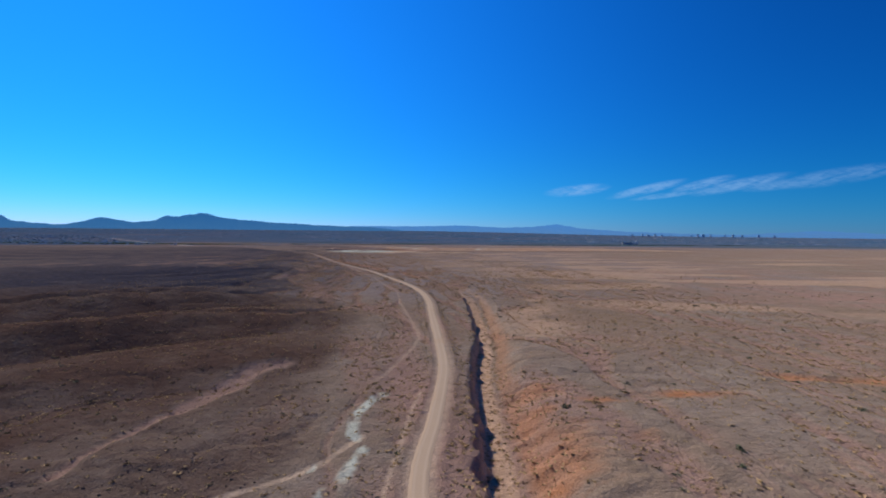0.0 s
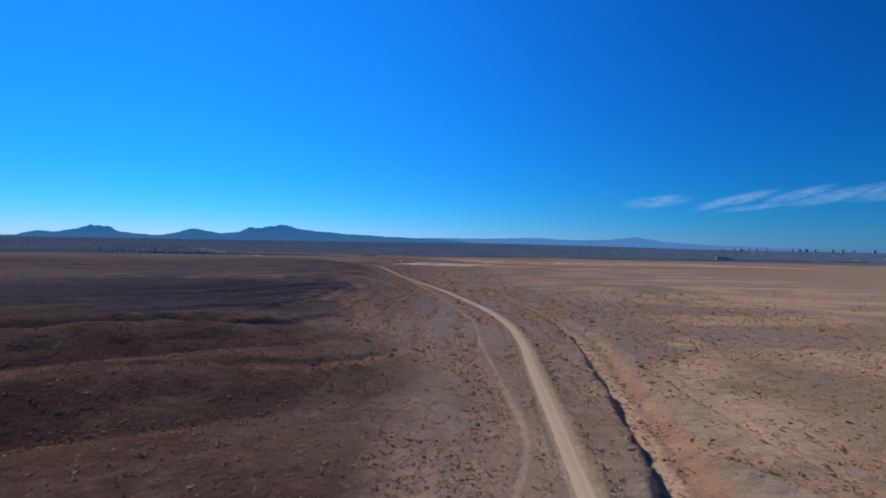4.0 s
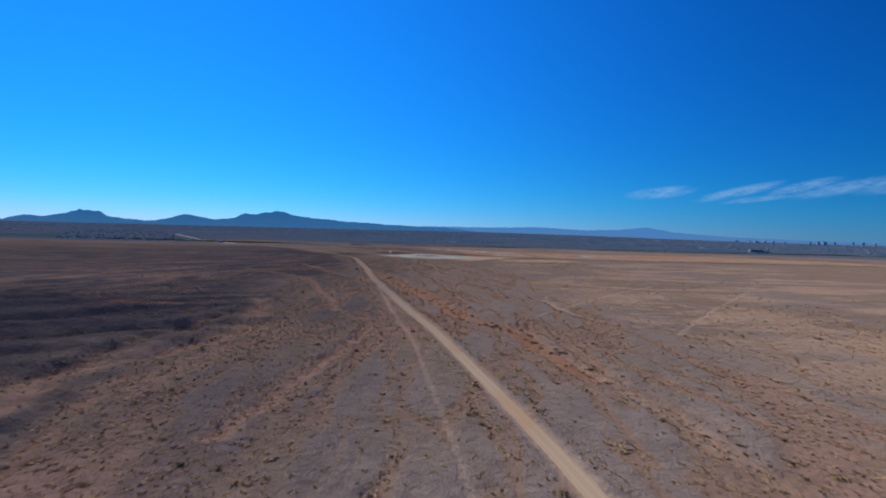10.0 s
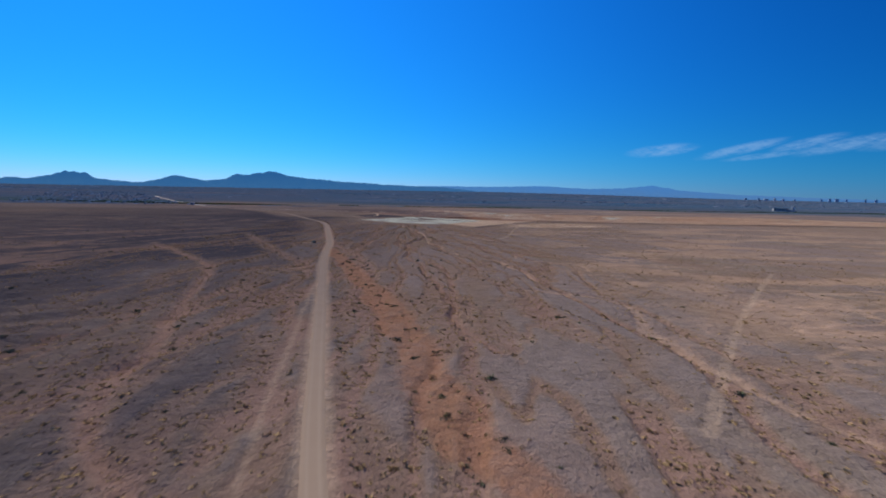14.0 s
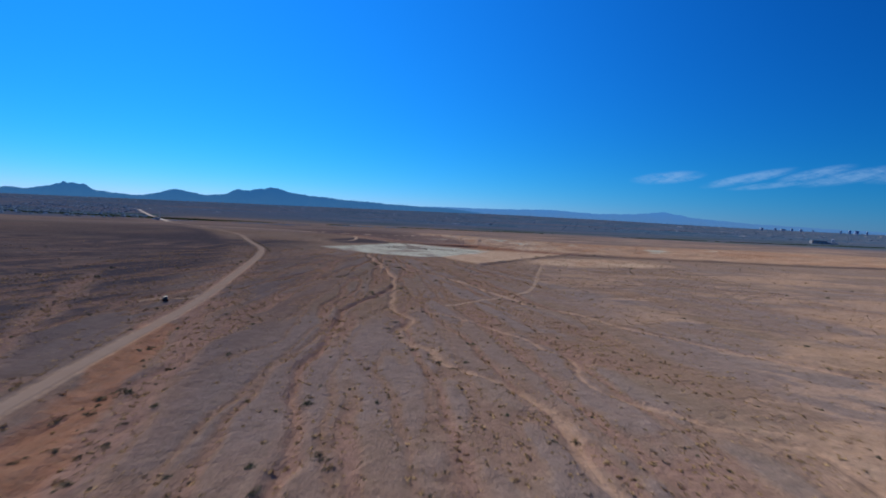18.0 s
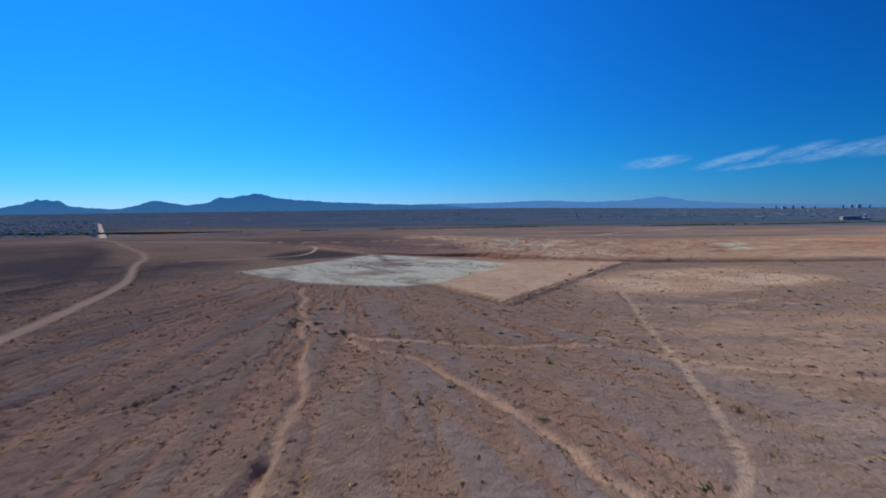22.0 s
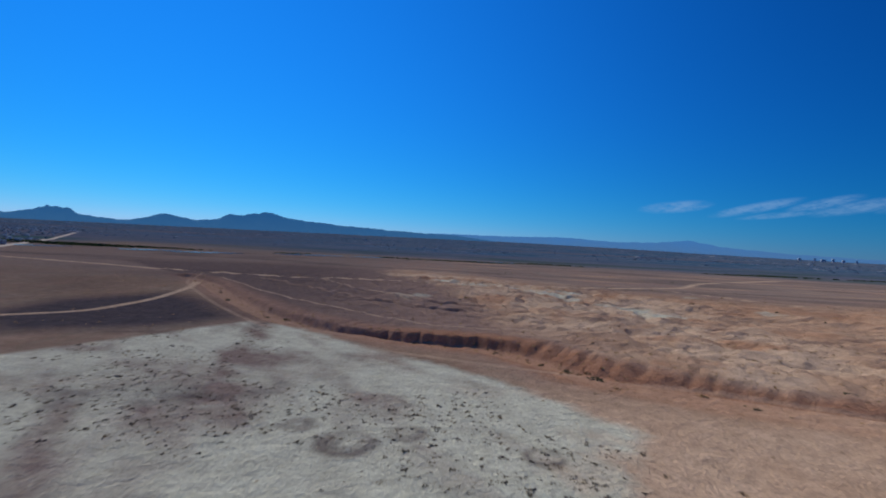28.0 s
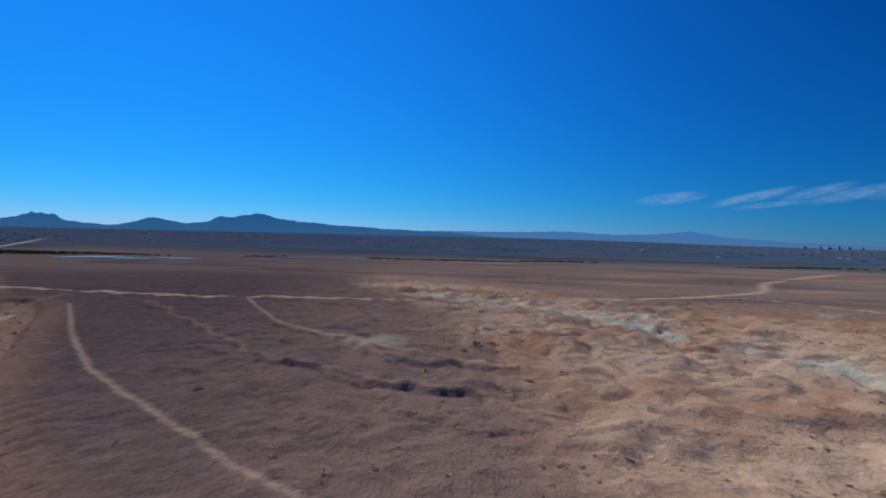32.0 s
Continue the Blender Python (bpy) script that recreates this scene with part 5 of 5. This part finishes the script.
def pond(x, y, long, wide, turn):
    n = 28
    a = np.linspace(0, 2 * math.pi, n, endpoint=False)
    r = 1 + 0.14 * np.sin(2 * a + x) + 0.07 * np.sin(5 * a)
    px, py = long * r * np.cos(a), wide * r * np.sin(a)
    c, s = math.cos(radians(turn)), math.sin(radians(turn))
    gx, gy = x + c * px - s * py, y + s * px + c * py
    top = float(land(gx, gy)[0].max()) + 0.15
    bm = bmesh.new()
    up = [bm.verts.new((qx, qy, top)) for qx, qy in zip(gx, gy)]
    down = [bm.verts.new((qx, qy, top - 3)) for qx, qy in zip(gx, gy)]
    bm.faces.new(up)
    for i in range(n):
        bm.faces.new((down[i], down[(i + 1) % n], up[(i + 1) % n], up[i]))
    data = bpy.data.meshes.new("water")
    bm.to_mesh(data)
    bm.free()
    data.materials.append(WATER)
    tagged(new("water", data), "shallow pond reflecting the bright sky", "water", kind="structure")


for row in ((-321, 1364, 34, 8.1, 35), (-250, 1361, 36, 9, 36), (-153, 1454, 52, 9, 30), (-73, 1486, 30, 9.9, 28), (101, 1526, 40, 7.2, 20), (-433, 1334, 30, 7.2, 30)):
    pond(*row)

# walls and roofs have the blue of distance haze mixed into their colours
WALL = plain("haze_blue_stucco", (0.13, 0.20, 0.30), 0.9, 0.2, 0.05, each=0.5)
ROOF = plain("haze_blue_tile", (0.085, 0.135, 0.205), 0.85, 0.2, 0.05, each=0.5)
PALE = plain("haze_tinted_metal", (0.30, 0.35, 0.42), 0.5, 0.1, 0.05, each=0.25)


def box_shape():
    v = np.array([(sx * 0.5, sy * 0.5, h) for h in (-0.2, 1.0) for sx, sy in ((-1, -1), (1, -1), (1, 1), (-1, 1))])
    f = np.array([(0, 1, 5, 4), (1, 2, 6, 5), (2, 3, 7, 6), (3, 0, 4, 7), (4, 5, 6, 7)])
    return v, f


def roof_shape():
    v = np.array([(-0.56, -0.56, 0.98), (0.56, -0.56, 0.98), (0.56, 0.56, 0.98), (-0.56, 0.56, 0.98), (-0.3, 0, 1.45), (0.3, 0, 1.45)])
    f = np.array([(0, 1, 5), (1, 2, 5), (2, 3, 4), (3, 0, 4), (2, 4, 5), (0, 5, 4)])
    return v, f


def town(count, x0, x1, y0, y1, keep, low, high, tall):
    x, y = scatter(count, x0, x1, y0, y1, keep)
    z, _ = land(x, y)
    s = np.stack([rng.uniform(low, high, len(x)), rng.uniform(*tall, len(x))], -1)
    return np.stack([x, y, z], -1), s, rng.choice([0.35, 0.35 + math.pi / 2, 0.1], len(x))


RIVER = spline([(-980, 1560), (-700, 1475), (-560, 1452), (-480, 1440), (-413, 1433), (-377, 1450), (-313, 1442), (-251, 1442), (-191, 1474), (-123, 1514), (27, 1492), (119, 1505), (220, 1545), (337, 1492), (410, 1472), (528, 1520), (641, 1510), (900, 1560), (1450, 1680)])


def valley():
    def inside(x, y):
        return (y + 0.18 * np.maximum(x, 0) < 4350) * smooth(1285, 1400, y + 0.26 * x) * (0.25 + 0.75 * smooth(-0.1, 0.4, fractal(x, y, 380, 141, 2)))

    # a walled housing estate and the wider town
    p, s, a = town(1300, -1500, -400, 1330, 2600, lambda x, y: 1.0 * (y < 1282 - 1.501 * (x + 434)) * (y > 1282 - 1.501 * (x + 419) - 600), 4, 7, (1.0, 1.8))
    joined("estate_houses", [box_shape()], p, s, a, WALL, "rows of haze-blue stucco houses in a walled estate", "houses")
    joined("estate_roofs", [roof_shape()], p, s, a, ROOF, "haze-blue tiled roofs of the housing estate", "roofs")
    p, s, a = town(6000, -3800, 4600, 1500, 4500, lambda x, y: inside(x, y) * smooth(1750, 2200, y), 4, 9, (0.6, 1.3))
    joined("town_houses", [box_shape()], p, s, a, WALL, "low haze-blue stucco houses spread over the valley", "houses")
    joined("town_roofs", [roof_shape()], p, s, a, ROOF, "haze-blue roofs spread over the valley", "roofs")
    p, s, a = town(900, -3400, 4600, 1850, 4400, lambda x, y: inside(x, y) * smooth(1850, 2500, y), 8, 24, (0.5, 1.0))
    joined("flat_roofed_sheds", [box_shape()], p, s, a, PALE, "haze-tinted white flat-roofed sheds in the distant town", "sheds")
    clump = [leaf_ball(26, 0.42, 0.9, k) for k in (61, 62, 63)]
    x, y = scatter(5500, -4000, 4800, 1700, 4550, lambda x, y: inside(x, y) * smooth(1700, 2500, y))
    z, _ = land(x, y)
    size = rng.uniform(1.4, 3.4, len(x))
    joined("town_trees", clump, np.stack([x, y, z], -1), np.stack([size, size * 0.55], -1), rng.uniform(0, 6.28, len(x)), TREE, "haze-blue trees between the houses of the valley", "trees")
    def by_river(x, y):
        d = near_line(x, y, RIVER, 90)[0]
        wide = 14 + 40 * smooth(330, 460, -x)
        return (1 - smooth(0.4 * wide, wide, d)) * smooth(-0.5, 0.1, fractal(x * 0.5, y, 60, 143, 2))

    x, y = scatter(60000, -1000, 1500, 1300, 1800, by_river)
    z, _ = land(x, y)
    size = rng.uniform(2.0, 4.5, len(x))
    joined("riverside_trees", clump, np.stack([x, y, z], -1), np.stack([size, size * 0.6], -1), rng.uniform(0, 6.28, len(x)),
           plain("riverside_foliage", (0.06, 0.085, 0.035), 0.9, 0.3, 0.05, each=0.35), "green belt of low trees along the river", "trees")


valley()
ribbon("road_estate", spline([(-406, 1257), (-435, 1301), (-695, 1694), (-970, 2107)]), 5.0, 0.4, plain("pale_asphalt", (0.36, 0.33, 0.30), 0.9, 0.1, 0.1), 5, "pale road along the edge of a housing estate", 8.0)

# concrete blued to stand for the hazy air in front of the skyline
CONCRETE = plain("haze_blue_concrete", (0.32, 0.38, 0.46), 0.85, 0.15, 0.2)
DARK_WALL = plain("dark_cladding", (0.22, 0.235, 0.26), 0.7, 0.15, 0.1)
BLUE_GLASS = plain("tower_glass", (0.18, 0.28, 0.44), 0.3, 0.15, 0.05)


def low_at(x, y):
    return float(land(np.array([float(x)]), np.array([float(y)]))[0][0])


def works():
    hall = tagged(new("warehouse"), "dark industrial hall with a pale roof on the plain", "warehouse")
    part("wall", block(60, 34, 15, 0, 0, 6.5, 0.3), DARK_WALL, hall)
    part("roof", block(63, 37, 1.2, 0, 0, 14.4, 0.2), PALE, hall, "pale flat metal roof")
    part("annex", block(42, 26, 8, 50, 4, 3.5, 0.3), PALE, hall, "low white annex")
    for k in range(3):
        part("door", block(7, 0.6, 7, -18 + 18 * k, -17.2, 3.4, 0.1), CONCRETE, hall, "grey roller door")
    hall.matrix_world = pose(985, 1720, low_at(985, 1720), 0, 0, -20) @ Matrix.Scale(0.55, 4)
    silo = tagged(new("silo"), "tall white storage silo beside the industrial hall", "silo")
    part("shell", drum(6, 24, pose(0, 0, 11), 24), PALE, silo)
    part("cap", drum(6.2, 4, pose(0, 0, 25), 24, 1.0), CONCRETE, silo, "grey cone roof")
    part("ladder", block(0.6, 0.4, 22, 0, -6.2, 11), CONCRETE, silo)
    silo.matrix_world = pose(1030, 1730, low_at(1030, 1730)) @ Matrix.Scale(0.5, 4)
    hut = tagged(new("pump_house"), "small white hut beside the end of the dirt road", "hut")
    part("wall", block(6, 5, 4, 0, 0, 1.8, 0.1), PALE, hut)
    part("roof", block(6.8, 5.8, 0.4, 0, 0, 4.0, 0.1), CONCRETE, hut)
    part("mast", drum(0.35, 16, pose(4.5, 0, 7.5), 10), CONCRETE, hut, "thin pale mast")
    hut.matrix_world = pose(-470, 1335, low_at(-470, 1335))


works()


# the haze over the towers is put into this blue cladding colour
TOWER = plain("hazy_cladding", (0.22, 0.32, 0.48), 0.7, 0.15, 0.1)


def tower(az, wide, deep, tall, material, crown):
    y = 4150.0
    x = math.tan(radians(az)) * (y - 420)
    thing = tagged(new("hotel_tower"), "tall hazy hotel tower on the city skyline", "tower", "city skyline")
    shape = block(wide, deep, tall, 0, 0, tall / 2 - 2, 0.5)
    part("shaft", shape, material, thing)
    part("podium", block(wide * 2.0, deep * 1.8, tall * 0.16, wide * 0.2, 0, tall * 0.08 - 2, 0.4), CONCRETE, thing, "low wide podium")
    part("crown", block(wide * crown, deep * crown, tall * 0.08, 0, 0, tall * 1.03 - 2, 0.3), CONCRETE, thing)
    for k in range(1, 5):
        part("window_band", block(wide * 1.02, deep * 1.02, tall * 0.05, 0, 0, tall * (0.16 + 0.17 * k) - 2), BLUE_GLASS, thing, "dark band of windows")
    thing.matrix_world = pose(x, y, low_at(x, y), 0, 0, -az + 12)


for az, wide, tall, pale, crown in ((33.2, 40, 20, 1, 0.6), (34.3, 26, 26, 0, 0.5), (34.9, 60, 20, 1, 0.8), (35.6, 30, 28, 1, 0.5), (36.3, 34, 24, 0, 0.7), (37.2, 22, 22, 0, 0.5), (39.2, 24, 28, 0, 0.6), (39.8, 34, 34, 0, 0.5), (40.3, 50, 32, 0, 0.9), (41.0, 24, 30, 0, 0.5), (42.3, 20, 38, 0, 0.4), (43.0, 36, 34, 0, 0.6), (43.8, 26, 28, 1, 0.5), (45.2, 40, 30, 0, 0.7), (46.5, 30, 26, 0, 0.5)):
    tower(az, wide * 0.45, wide * 0.4, tall * 0.78, CONCRETE if pale else TOWER, crown)
